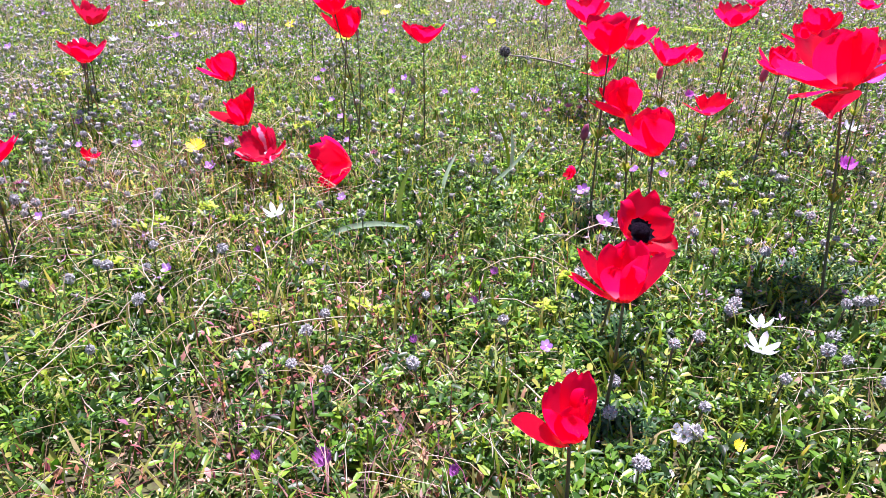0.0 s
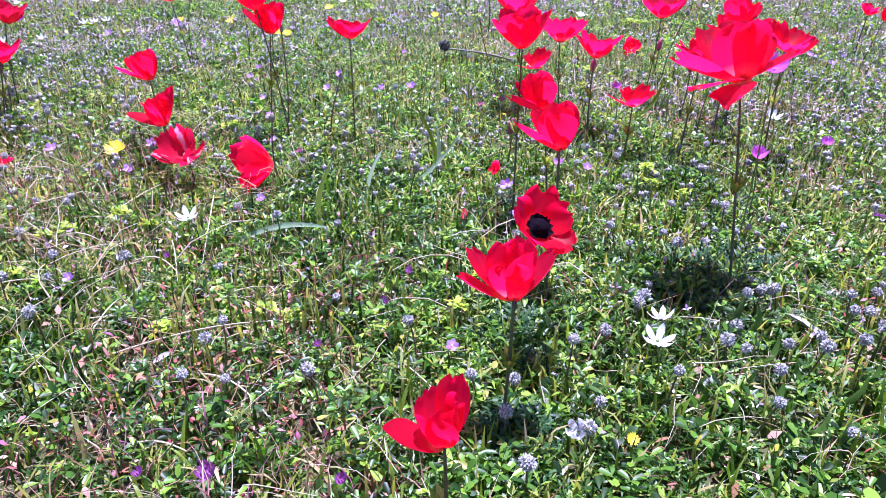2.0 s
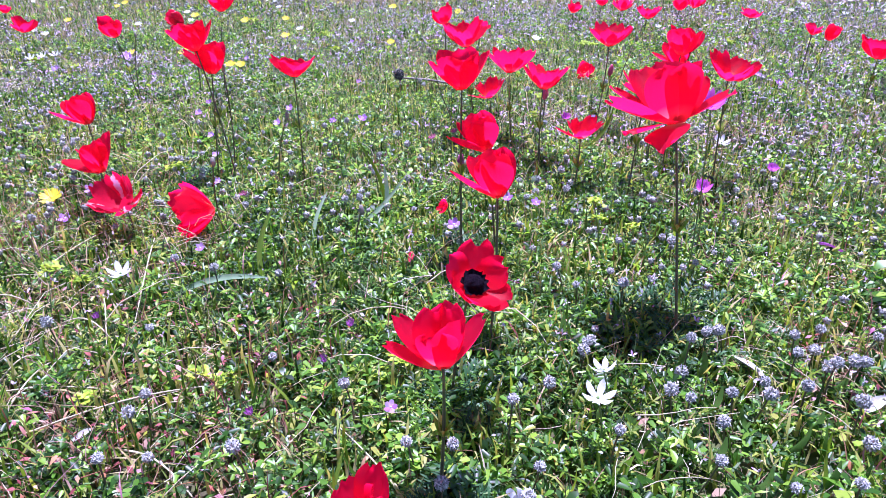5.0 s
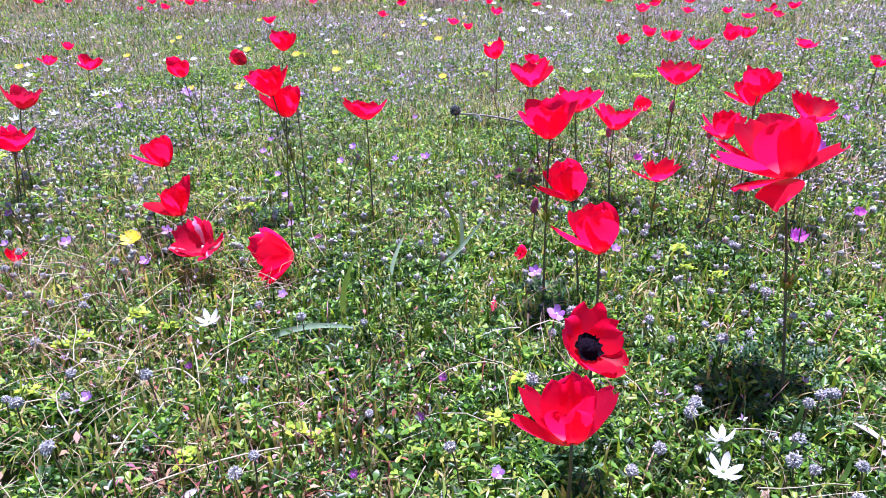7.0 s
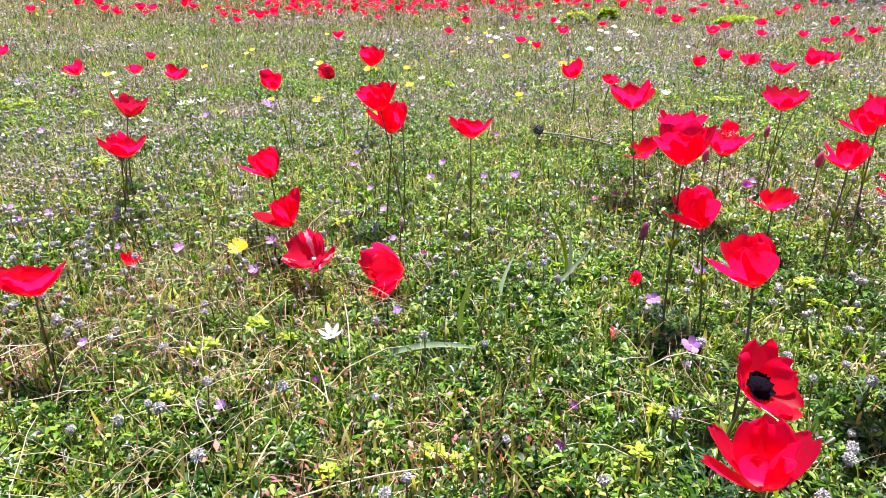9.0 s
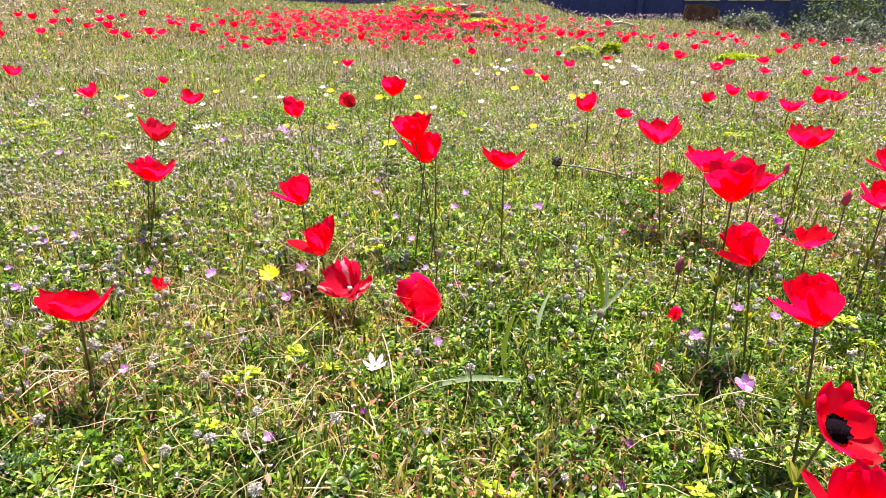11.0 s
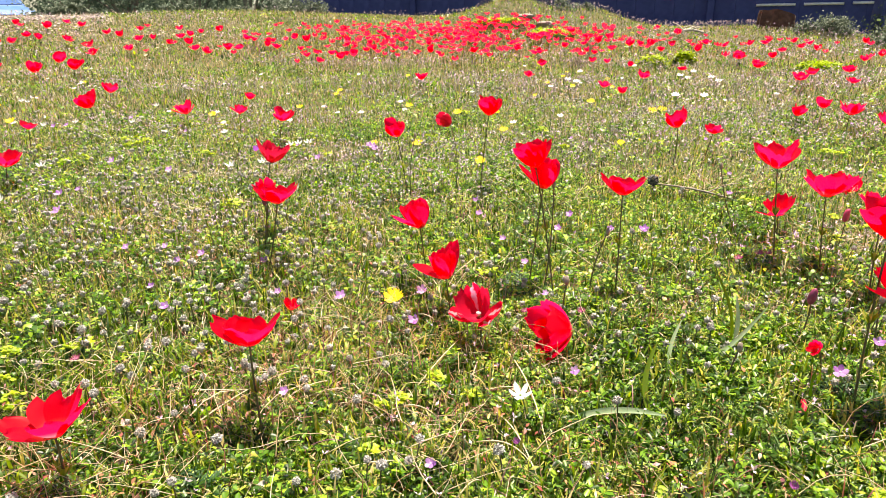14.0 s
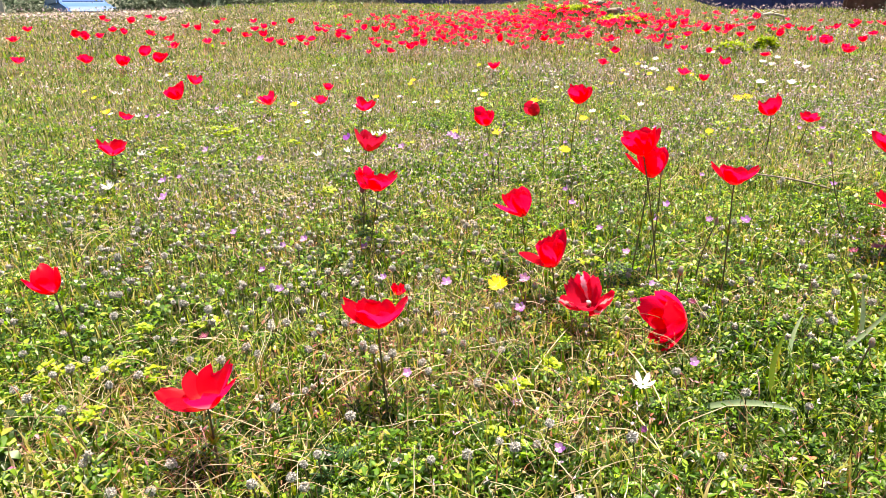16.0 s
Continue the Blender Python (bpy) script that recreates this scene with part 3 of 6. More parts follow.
growth("dry_tufts", "pale dry grass blades scattered on the slope", "dry grass", [reed(11, 0.3, 0.026), reed(12, 0.5, 0.026), reed(13, 0.8, 0.026)], M_STRAW,
       [(0.15, 1.0, 3800, 0.025), (1.0, 2.0, 12000, 0.026), (2.0, 3.5, 14000, 0.025), (3.5, 6.0, 17000, 0.031), (6.0, 12.0, 20000, 0.042)], 5, (-1.2, 1.3), 0.024, dry)
growth("leaf_litter", "brown and pinkish dead leaf scraps on the soil", "leaf litter", [FLAKE, SLIM], M_LITTER,
       [(0.15, 1.0, 12000, 0.010), (1.0, 2.0, 15000, 0.0115), (2.0, 3.5, 10000, 0.013), (3.5, 6.0, 5000, 0.018)], 6, (-0.9, 0.9), 0.022, dry)
growth("pale_florets", "tiny whitish and lavender florets dotted through the grass", "wildflowers", [FLAKE, SLIM], M_PALE,
       [(0.25, 1.0, 350, 0.0042), (1.0, 2.0, 3200, 0.0064), (2.0, 3.5, 7000, 0.0095), (3.5, 6.0, 9000, 0.016), (6.0, 11.0, 8000, 0.022)], 7, (-0.6, 0.6), 0.022,
       lambda x, y: np.clip(1.9 * soft_noise(x, y, 2.5, 44) - 0.45, 0.05, 1), 0.026)


growth("bleached_blades", "pale bleached grass blades all over the far slope", "dry grass", [reed(41, 0.4, 0.04), reed(42, 0.8, 0.045), reed(43, 0.2, 0.04)], M_BLEACH,
       [(1.2, 2.0, 4500, 0.022), (2.0, 3.5, 13000, 0.024), (3.5, 6.0, 20000, 0.034), (6.0, 12.0, 30000, 0.046), (12.0, 16.0, 6000, 0.060)], 96, (-1.3, 1.3), 0.03, lambda x, y: np.clip(1.7 * soft_noise(x, y, 2.2, 97) - 0.15, 0.15, 1))


def all_round(name, label, templates, mat, n, size, seed):
    """The same meadow going on behind and beside the path."""
    rng = np.random.RandomState(seed)
    q, w = 0.30 + 8.5 * rng.uniform(0, 1, n) ** 1.15, np.radians(rng.uniform(50, 300, n))
    q = np.where((w > math.radians(58)) & (w < math.radians(292)), q, np.maximum(q, 0.9))
    x, y = 0.4 + q * np.sin(w), -0.25 + q * np.cos(w) - 0.15 * np.where(np.cos(w) < 0, 1, 0)
    v, t = strew(templates, np.stack([x, y, lie(x, y)], -1), rng.uniform(0, 6.283, n), rng.uniform(-0.5, 0.6, n), size * rng.uniform(0.6, 1.4, n) * (0.8 + 0.12 * q), rng)
    tagged(new(name, big_mesh(name, v, t, mat)), label, "ground cover", kind="stuff")


all_round("outer_grass", "short green and dry grass spreading round the meadow", [reed(51, 0.4, 0.05), reed(52, 0.7, 0.05)], M_GRASS, 32000, 0.058, 111)
all_round("outer_clover", "clover and low herbs spreading round the meadow", [clover(71, 1, False), clover(72, 2, False)], M_LEAF, 17000, 0.050, 112)
all_round("outer_straw", "dry pale blades spreading round the meadow", [reed(53, 0.4, 0.04), FLAKE], M_BLEACH, 12000, 0.045, 113)


def clumpy(x, y):
    return np.clip(6 * soft_noise(x, y, 7, 98) - 3.6, 0, 1)


growth("lush_clumps", "lush bright green herb clumps among drier turf", "ground cover", [clover(k + 50, 6, False) for k in range(4)] + [sprig(k + 60, 4) for k in range(4)], M_LEAF,
       [(0.3, 1.0, 800, 0.023), (1.0, 2.0, 3600, 0.026), (2.0, 3.5, 3600, 0.032), (3.5, 6.0, 2500, 0.045)], 99, (-0.4, 0.4), 0.006, clumpy)


growth("dark_herbs", "dark green herb clumps standing out of the turf", "ground cover", [sprig(k + 80, 4) for k in range(4)], M_SHRUB,
       [(0.3, 1.0, 420, 0.022), (1.0, 2.0, 1500, 0.025), (2.0, 3.5, 1900, 0.030), (3.5, 6.0, 1700, 0.042), (6.0, 10.0, 1100, 0.060)], 109, (-0.4, 0.4), 0.010, lambda x, y: np.clip(5 * soft_noise(x, y, 16, 108) - 2.7, 0, 1))


growth("grass_stalks", "thin upright dark green stalks over the low herbs", "grass", [blade(61, 0.08, 0.011), blade(62, 0.16, 0.012), blade(63, 0.03, 0.010)], M_SHRUB,
       [(0.3, 1.0, 900, 0.050), (1.0, 2.0, 3200, 0.056), (2.0, 3.5, 3000, 0.058)], 119, (-0.3, 0.35), 0.006, lambda x, y: np.clip(2.2 * soft_noise(x, y, 4, 118) - 0.5, 0.05, 1))


def rusty(x, y):
    near = 1.3 * np.exp(-((x - 0.36) / 0.26) ** 2 - ((y - 0.05) / 0.16) ** 2) + 0.25 * np.exp(-((x - 0.05) / 0.3) ** 2 - ((y - 0.45) / 0.3) ** 2) + 1.1 * np.exp(-((x - 0.86) / 0.20) ** 2 - ((y - 0.12) / 0.16) ** 2)
    return np.clip((0.36 + 2.3 * near) * (1.9 * soft_noise(x, y, 11, 63) - 0.45) * (1.3 - wet(x, y)), 0.02, 1)


def hazy(x, y):
    return np.clip(2.4 * soft_noise(x, y, 3.2, 83) - 0.75 + 0.42 * np.tanh(0.8 * x), 0.02, 1)


growth("rusty_stems", "thin rust-red and pinkish withered stems in the turf", "dry stems", [straw(k + 70, 0.010 + 0.002 * (k % 3)) for k in range(6)] + [blade(35, 0.3, 0.02), blade(36, 0.6, 0.02)], M_RUSTY,
       [(0.15, 1.0, 8600, 0.030), (1.0, 2.0, 4200, 0.032)], 81, (-0.9, 0.2), 0.032, rusty, 0.010)
growth("rusty_scraps", "reddish and pink withered leaf scraps between the clover", "leaf litter", [FLAKE, SLIM, PAD], M_RUSTY,
       [(0.15, 1.0, 14000, 0.0068), (1.0, 2.0, 9000, 0.008)], 82, (-0.9, 0.9), 0.034, rusty, 0.004)


def burst(seed, n=8):
    """A starry seed head: short scales standing out from one point over a thin stalk."""
    r, out = random.Random(seed), []
    for k in range(n):
        out.append((*FLAKE, Matrix.Translation((0, 0, 3)) @ pose(0, 0, 0, r.uniform(-30, 30), r.uniform(-75, 40), 360 * k / n + r.uniform(-20, 20)) @ Matrix.Scale(r.uniform(0.6, 1.0), 4)))
    out.append((*thread((0, 0, -2), (0, 0, 3.2), 0.09), Matrix.Identity(4)))
    return merged(out)


def tuft_head(seed, n=12):
    """A round fuzzy head of short scales on a thin stalk, a unit wide."""
    r, out = random.Random(seed), []
    for k in range(n):
        h = 1 - 2 * (k + 0.5) / n
        q, a = math.sqrt(1 - h * h), 2.39996 * k
        nrm = Vector((q * math.cos(a), q * math.sin(a), h))
        s = nrm.cross(Vector((0.2, 0.3, 1))).normalized()
        b = nrm.cross(s)
        o, e = nrm * 0.25, nrm * r.uniform(0.46, 0.60)
        out.append(([tuple(o + s * 0.20 + Vector((0, 0, 2.2))), tuple(o - s * 0.12 + b * 0.17 + Vector((0, 0, 2.2))), tuple(o - s * 0.12 - b * 0.17 + Vector((0, 0, 2.2))), tuple(e + Vector((0, 0, 2.2)))], [(0, 1, 3), (1, 2, 3), (2, 0, 3)], Matrix.Identity(4)))
    out.append((*thread((0, 0, -2), (0, 0, 2), 0.05), Matrix.Identity(4)))
    return merged(out)


TUFTS = [tuft_head(k) for k in range(5)]
growth("lavender_heads", "dull lavender and grey flower heads on thin stalks", "wildflowers", [burst(k, 3 + k % 2) for k in range(6)], M_LAVENDER,
       [(0.5, 1.2, 900, 0.0060), (1.2, 2.0, 5200, 0.0080), (2.0, 3.5, 9500, 0.0105), (3.5, 6.0, 12500, 0.0160), (6.0, 11.0, 13000, 0.023)], 84, (-0.35, 0.35), 0.014, hazy, 0.008)
growth("plantain_rosettes", "broad pointed green leaves by the white star flowers", "ground cover", [rosette(k + 30, 4 + k % 2) for k in range(6)], M_LEAF,
       [(0.25, 0.9, 300, 0.029)], 91, (-0.3, 0.3), 0.002, lambda x, y: np.where((x > 0.56) & (y < 0.5), 0.8, 0.12))
growth("white_specks", "tiny white florets clustered among the seed globes", "wildflowers", [FLAKE, PAD], M_WHITE,
       [(0.3, 1.0, 2600, 0.0034)], 92, (-0.6, 0.6), 0.03, lambda x, y: np.where((x > 0.70) & (y < 0.42), 1, 0.05) * np.clip(3 * soft_noise(x, y, 22, 93) - 1.4, 0, 1), 0.02)


# ---- things: helpers ----
def part(name, me, parent, m=None, label=""):
    """Links a mesh as ONE object under a thing or a part."""
    ob = new(name, me)
    ob.parent = parent
    if m is not None:
        ob.matrix_basis = m
    return tagged(ob, label) if label else ob


def tube(name, pts, r0, r1, mat, sides=6):
    """A tapered round stalk along the points."""
    pts = [Vector(p) for p in pts]
    v, f = [], []
    for k, p in enumerate(pts):
        way = (pts[min(k + 1, len(pts) - 1)] - pts[max(k - 1, 0)]).normalized()
        a = way.cross(Vector((0.31, 0.9, 0.2))).normalized()
        b = way.cross(a)
        r = r0 + (r1 - r0) * k / (len(pts) - 1)
        for i in range(sides):
            t = 2 * math.pi * i / sides
            v.append(p + (a * math.cos(t) + b * math.sin(t)) * r)
    for k in range(len(pts) - 1):
        for i in range(sides):
            j = (i + 1) % sides
            f.append((k * sides + i, k * sides + j, (k + 1) * sides + j, (k + 1) * sides + i))
    f.append(tuple(range(sides))[::-1])
    f.append(tuple((len(pts) - 1) * sides + i for i in range(sides)))
    return mesh_from(name, v, f, mat, True)


def arc(a, b, sag, n=8):
    """Points of a bowed line from a to b; sag is a sideways vector."""
    a, b, sag = Vector(a), Vector(b), Vector(sag)
    return [a.lerp(b, k / n) + sag * math.sin(math.pi * k / n) for k in range(n + 1)]


def blob(name, rx, rz, mat, seed, rough=0.08, rings=7, segs=10, point=0.0):
    """A lumpy closed body about the origin; point draws its top out into a tip."""
    r = random.Random(seed)
    v, f = [(0, 0, -rz)], []
    for i in range(1, rings):
        th = math.pi * i / rings
        for j in range(segs):
            ph = 2 * math.pi * j / segs
            k = 1 + r.uniform(-rough, rough)
            v.append((rx * math.sin(th) * math.cos(ph) * k, rx * math.sin(th) * math.sin(ph) * k, -rz * math.cos(th) * k * (1 + point * max(0, -math.cos(th)))))
    v.append((0, 0, rz * (1 + point)))
    for j in range(segs):
        f.append((0, 1 + (j + 1) % segs, 1 + j))
        f.append((len(v) - 1, 1 + (rings - 2) * segs + j, 1 + (rings - 2) * segs + (j + 1) % segs))
    for i in range(rings - 2):
        for j in range(segs):
            a, b = 1 + i * segs + j, 1 + i * segs + (j + 1) % segs
            f.append((a, b, b + segs, a + segs))
    return mesh_from(name, v, f, mat, True)


# petals of a unit flower: angle of rise at the base and the tip, length, half width, number
FORMS = {
    "cup": (24, 100, 0.80, 0.33, 6),
    "bowl": (20, 84, 0.72, 0.35, 6),
    "fan": (24, 66, 0.68, 0.25, 8),
    "dish": (12, 56, 0.62, 0.29, 7),
    "star": (24, 58, 0.64, 0.20, 8),
    "wide": (16, 46, 0.62, 0.19, 9),
    "face": (10, 58, 0.60, 0.27, 6),
    "rag": (16, 70, 0.60, 0.16, 11),
}
# flowers seen close by, petal by petal: bearing, rise at the base and the tip, length, half width
CLOSE = {
    "lopsided bowl": [(186, 18, 40, 0.80, 0.33), (128, 34, 82, 0.76, 0.30), (62, 40, 84, 0.90, 0.27), (8, 44, 104, 0.74, 0.32), (300, 44, 98, 0.72, 0.34), (238, 36, 88, 0.66, 0.34)],
    "half bowl": [(188, 22, 46, 0.76, 0.35), (130, 34, 78, 0.72, 0.34), (66, 42, 92, 0.76, 0.34), (6, 46, 108, 0.70, 0.34), (305, 44, 98, 0.72, 0.36), (240, 34, 86, 0.68, 0.36)],
    "open goblet": [(184, 18, 44, 0.66, 0.19), (156, 30, 66, 0.70, 0.20), (104, 44, 92, 0.66, 0.29), (58, 44, 90, 0.66, 0.27), (6, 32, 58, 0.66, 0.24), (312, 46, 86, 0.60, 0.27), (250, 44, 80, 0.58, 0.27)],
    "broad star": [(180, 18, 36, 0.68, 0.26), (208, 4, -8, 0.62, 0.24), (238, -4, -36, 0.54, 0.20), (146, 26, 50, 0.68, 0.22), (108, 40, 70, 0.76, 0.24), (68, 40, 70, 0.76, 0.24), (36, 26, 50, 0.68, 0.22), (2, 14, 26, 0.64, 0.24), (256, 52, 74, 0.58, 0.32), (306, 52, 74, 0.60, 0.32)],
    "lobed face": [(98, 8, 40, 0.60, 0.30), (160, 10, 52, 0.58, 0.27), (215, 8, 60, 0.52, 0.28), (275, 10, 64, 0.50, 0.29), (335, 8, 46, 0.56, 0.28), (40, 12, 62, 0.56, 0.25)],
    "shallow bowl": [(180, 16, 54, 0.74, 0.27), (226, 28, 66, 0.58, 0.32), (284, 34, 70, 0.52, 0.33), (344, 22, 58, 0.66, 0.30), (14, 26, 62, 0.72, 0.28), (90, 36, 72, 0.48, 0.32), (140, 28, 66, 0.58, 0.28)],
    "deep bowl": [(182, 24, 70, 0.76, 0.29), (226, 36, 84, 0.68, 0.33), (272, 38, 86, 0.64, 0.34), (318, 36, 84, 0.68, 0.33), (0, 24, 68, 0.76, 0.28), (58, 38, 82, 0.74, 0.31), (120, 38, 82, 0.74, 0.31)],
    "spread wings": [(182, 12, 26, 0.64, 0.19), (222, 12, 34, 0.46, 0.21), (2, 30, 54, 0.64, 0.19), (38, 38, 70, 0.62, 0.20), (92, 36, 70, 0.50, 0.24), (138, 28, 60, 0.50, 0.22), (285, 30, 62, 0.42, 0.25)],
}
PETALS = {}


def petal_mesh(form, k, mat, fine=True, shape=None):
    """A thin cupped petal of a flower one unit across, its base on the flower's axis: narrow foot, broad blunt end, uneven rim."""
    key = (form, k, mat.name, fine)
    if key in PETALS:
        return PETALS[key]
    r = random.Random(f"{form}{k}")
    if shape:
        p0, p1, length, half = shape
    else:
        p0, p1, length, half, _ = FORMS[form]
        length *= r.uniform(0.82, 1.14)
        p1 += r.uniform(-16, 12)
        half *= r.uniform(0.9, 1.12)
    nu, nv = (11, 8) if fine else (5, 4)
    raw = [r.uniform(-0.06, 0.04) for q in range(nv + 3)]
    tip = [(raw[q] + raw[q + 1] + raw[q + 2]) / 3 for q in range(nv + 1)]
    notch = r.uniform(-0.05, 0.03)
    wave, sway = r.uniform(0, 6.28), r.uniform(-0.05, 0.05)
    v, f = [], []
    us = [1 - (1 - i / nu) ** 1.6 for i in range(nu + 1)]
    prof, rad, hgt = [], 0.03, 0.0
    for i in range(nu + 1):
        prof.append((rad, hgt))
        if i < nu:
            step = (us[i + 1] - us[i]) * length
            a = radians(p0 + (p1 - p0) * (0.5 * (us[i] + us[i + 1])) ** 0.8)
            rad, hgt = rad + math.cos(a) * step, hgt + math.sin(a) * step
    for i in range(nu + 1):
        u = us[i]
        rad, hgt = prof[i]
        w = half * (0.30 + 0.70 * math.sin(math.pi / 2 * min(1, u / 0.66)) ** 1.1)
        if u > 0.66:
            w *= max(0.20, 1 - ((u - 0.66) / 0.34) ** 2.6) ** 0.5
        for j in range(nv + 1):
            s = 2 * j / nv - 1
            stretch = tip[j] * u ** 3 + notch * u ** 6 * (1 - s * s)
            ruffle = (0.026 if shape else 0.016) * u * math.sin(4 * s + 3 * u + wave) + 0.010 * u * u * math.sin(9 * s + 5 * u + 2 * wave)
            rr = max(rad, 0.02) + stretch * 0.5 + ruffle
            side = s * w * (1 + 0.05 * math.sin(7 * u + wave + 2 * s))
            bend = side / max(rad + 0.16, 0.2)
            v.append((rr * math.cos(bend) + 0.15 * (math.cos(bend) - 1), (rr + 0.15) * math.sin(bend) + sway * u * u, hgt + stretch + 0.03 * s * s * u + ruffle * 0.5))
    for i in range(nu):
        for j in range(nv):
            a = i * (nv + 1) + j
            f.append((a, a + nv + 1, a + nv + 2, a + 1))
    PETALS[key] = mesh_from("petal", v, f, mat, True)
    return PETALS[key]


def centre_mesh(n=40):
    """A dark domed button of carpels in a soft ruff of short stamens, in one piece, for a flower one unit across."""
    v, f = [], []
    r = random.Random(4)
    for rr, z, jag in ((0.165, 0.085, 0.022), (0.125, 0.045, 0.0), (0.105, 0.08, 0.004), (0.085, 0.125, 0.006), (0.05, 0.15, 0.006)):
        for j in range(n):
            a = 2 * math.pi * (j + r.uniform(-0.25, 0.25)) / n
            q = rr + jag * r.uniform(-1.2, 1.0)
            v.append((q * math.cos(a), q * math.sin(a), z + jag * r.uniform(-0.8, 0.8)))
    for i in range(4):
        for j in range(n):
            f.append((i * n + j, i * n + (j + 1) % n, i * n + n + (j + 1) % n, i * n + n + j))
    f.append(tuple(4 * n + j for j in range(n)))
    return mesh_from("centre", v, f, M_DARK, True)


CENTRE, CENTRE_FAR = centre_mesh(), centre_mesh(12)


def bract_mesh(seed):
    """A small pointed leaf, cleft at its tip, that clasps a stalk."""
    r = random.Random(seed)
    v, t = merged([(*lance(0.13, 0.18), pose(0, 0, 0, 0, 0, q) @ Matrix.Scale(r.uniform(0.7, 1.0), 4)) for q in (-16, 0, 15)])
    return mesh_from("bract", [Vector(p) * 0.021 for p in v], t, M_GRASS)


BRACTS = [bract_mesh(k) for k in range(4)]
COUNT = [0]
LOOK = {
    "cup": "scarlet anemone with cupped petals on a thin dark stem",
    "bowl": "scarlet anemone opened to a bowl on a dark stem",
    "fan": "scarlet anemone with petals fanned open on a stem",
    "dish": "scarlet anemone opened flat like a dish",
    "star": "scarlet anemone with narrow spreading petals on a dark stem",
    "wide": "large scarlet anemone, petals spread wide on a tall stem",
    "face": "wide-open scarlet anemone showing its black centre",
    "rag": "ragged wilting red anemone with pale streaks low in the grass",
}


def anemone(form, x, y, z, size, lean, way, mat=None, label="", category="anemone", stem=None, spin=None, close=""):
    """A flower: an Empty at the stem's foot, the stem, a whorl of bracts, the dark centre and each petal. z: the middle of the head."""
    COUNT[0] += 1
    r = random.Random(COUNT[0] * 7)
    mat = mat or M_PETAL
    g = float(lie(x, y))
    far = math.hypot(x - 0.4, y + 0.25) > 2.2
    if far and not label:
        form = r.choice({"cup": ("fan", "star", "bowl"), "bowl": ("bowl", "star", "fan", "dish")}.get(form, (form,)))
    az = radians(way)
    tilt = Matrix.Rotation(radians(lean), 4, Vector((-math.sin(az), math.cos(az), 0)))
    up = tilt @ Vector((0, 0, 1))
    mid = {"cup": 0.30, "bowl": 0.24, "fan": 0.2, "dish": 0.15, "star": 0.18, "wide": 0.14, "face": 0.12, "rag": 0.1}[form]
    mid = {"": mid, "lopsided bowl": 0.40, "half bowl": 0.34, "open goblet": 0.30, "broad star": 0.14, "lobed face": 0.12, "spread wings": 0.2, "shallow bowl": 0.22, "deep bowl": 0.32}[close]
    neck = Vector((x, y, z)) - up * size * mid
    neck.z = max(neck.z, g + 0.012)
    tall = neck.z - g
    foot = Vector((neck.x - math.cos(az) * 0.10 * tall + r.uniform(-0.12, 0.12) * tall, neck.y - math.sin(az) * 0.1 * tall + r.uniform(-0.1, 0.1) * tall, g - 0.006))
    thing = new("anemone")
    thing.location = foot
    thing.empty_display_size = 0.02
    tagged(thing, label or LOOK[form], category, "red anemones in the meadow" if mat is M_PETAL else "")
    n = neck - foot
    bow = Vector((r.uniform(-0.06, 0.06), r.uniform(-0.06, 0.06), 0)) * tall
    low, mid_p = Vector((0, 0, 0)), n * 0.5 + bow
    pts = []
    for k in range(9 if not far else 5):
        t = k / (8 if not far else 4)
        pts.append((1 - t) ** 2 * low + 2 * t * (1 - t) * (mid_p * 0.5 + (n - up * 0.3 * tall) * 0.5) + t * t * n)
    thick = 0.00118 if not far else 0.0018
    part("stem", tube("stem", pts, thick * 1.2, thick * 0.85, stem or M_STEM, 6 if not far else 4), thing)
    spin = r.uniform(0, 360) if spin is None else spin
    base = Matrix.Translation(n) @ tilt @ Matrix.Rotation(radians(spin), 4, "Z")
    count = FORMS[form][4]
    if close:
        base = Matrix.Translation(n) @ tilt @ Matrix.Rotation(radians(spin), 4, "Z")
        count = 0
        for k, (turn, *shape) in enumerate(CLOSE[close]):
            m = base @ pose(0, 0, 0.012 * size * (k % 2), 0, 0, turn) @ Matrix.Scale(size, 4)
            part("petal", petal_mesh(close, k, mat, True, shape), thing, m)
    for k in range(count):
        scale = size * (1.0 if k % 2 else 0.93) * r.uniform(0.94, 1.06)
        m = base @ pose(0, 0, 0.012 * size * (k % 2), r.uniform(-7, 7), r.uniform(-14, 9), 360 * k / count + r.uniform(-11, 11)) @ Matrix.Scale(scale, 4)
        part("petal", petal_mesh(form, r.randrange(6), M_CRIMSON if mat is M_STRIPED and k % 3 else mat, not far), thing, m)
    if form == "rag":
        part("centre", blob("centre", 0.045 * size, 0.035 * size, M_WHITE, 5, 0.2, 5, 8), thing, base @ pose(0, 0, 0.08 * size), "small whitish centre")
    else:
        part("centre", CENTRE_FAR if far else CENTRE, thing, base @ pose(0, 0, (0.03 if form == "face" else 0.05) * size) @ Matrix.Scale((1.2 if form == "face" else 0.55) * size, 4), "black velvety centre")
    if tall > 0.07 and not far:
        w = pts[int(len(pts) * 0.45)]
        for k in range(3):
            part("bract", BRACTS[r.randrange(4)], thing, Matrix.Translation(w) @ pose(0, 0, 0, 0, -r.uniform(40, 68), 120 * k + r.uniform(-30, 30)))
    return thing


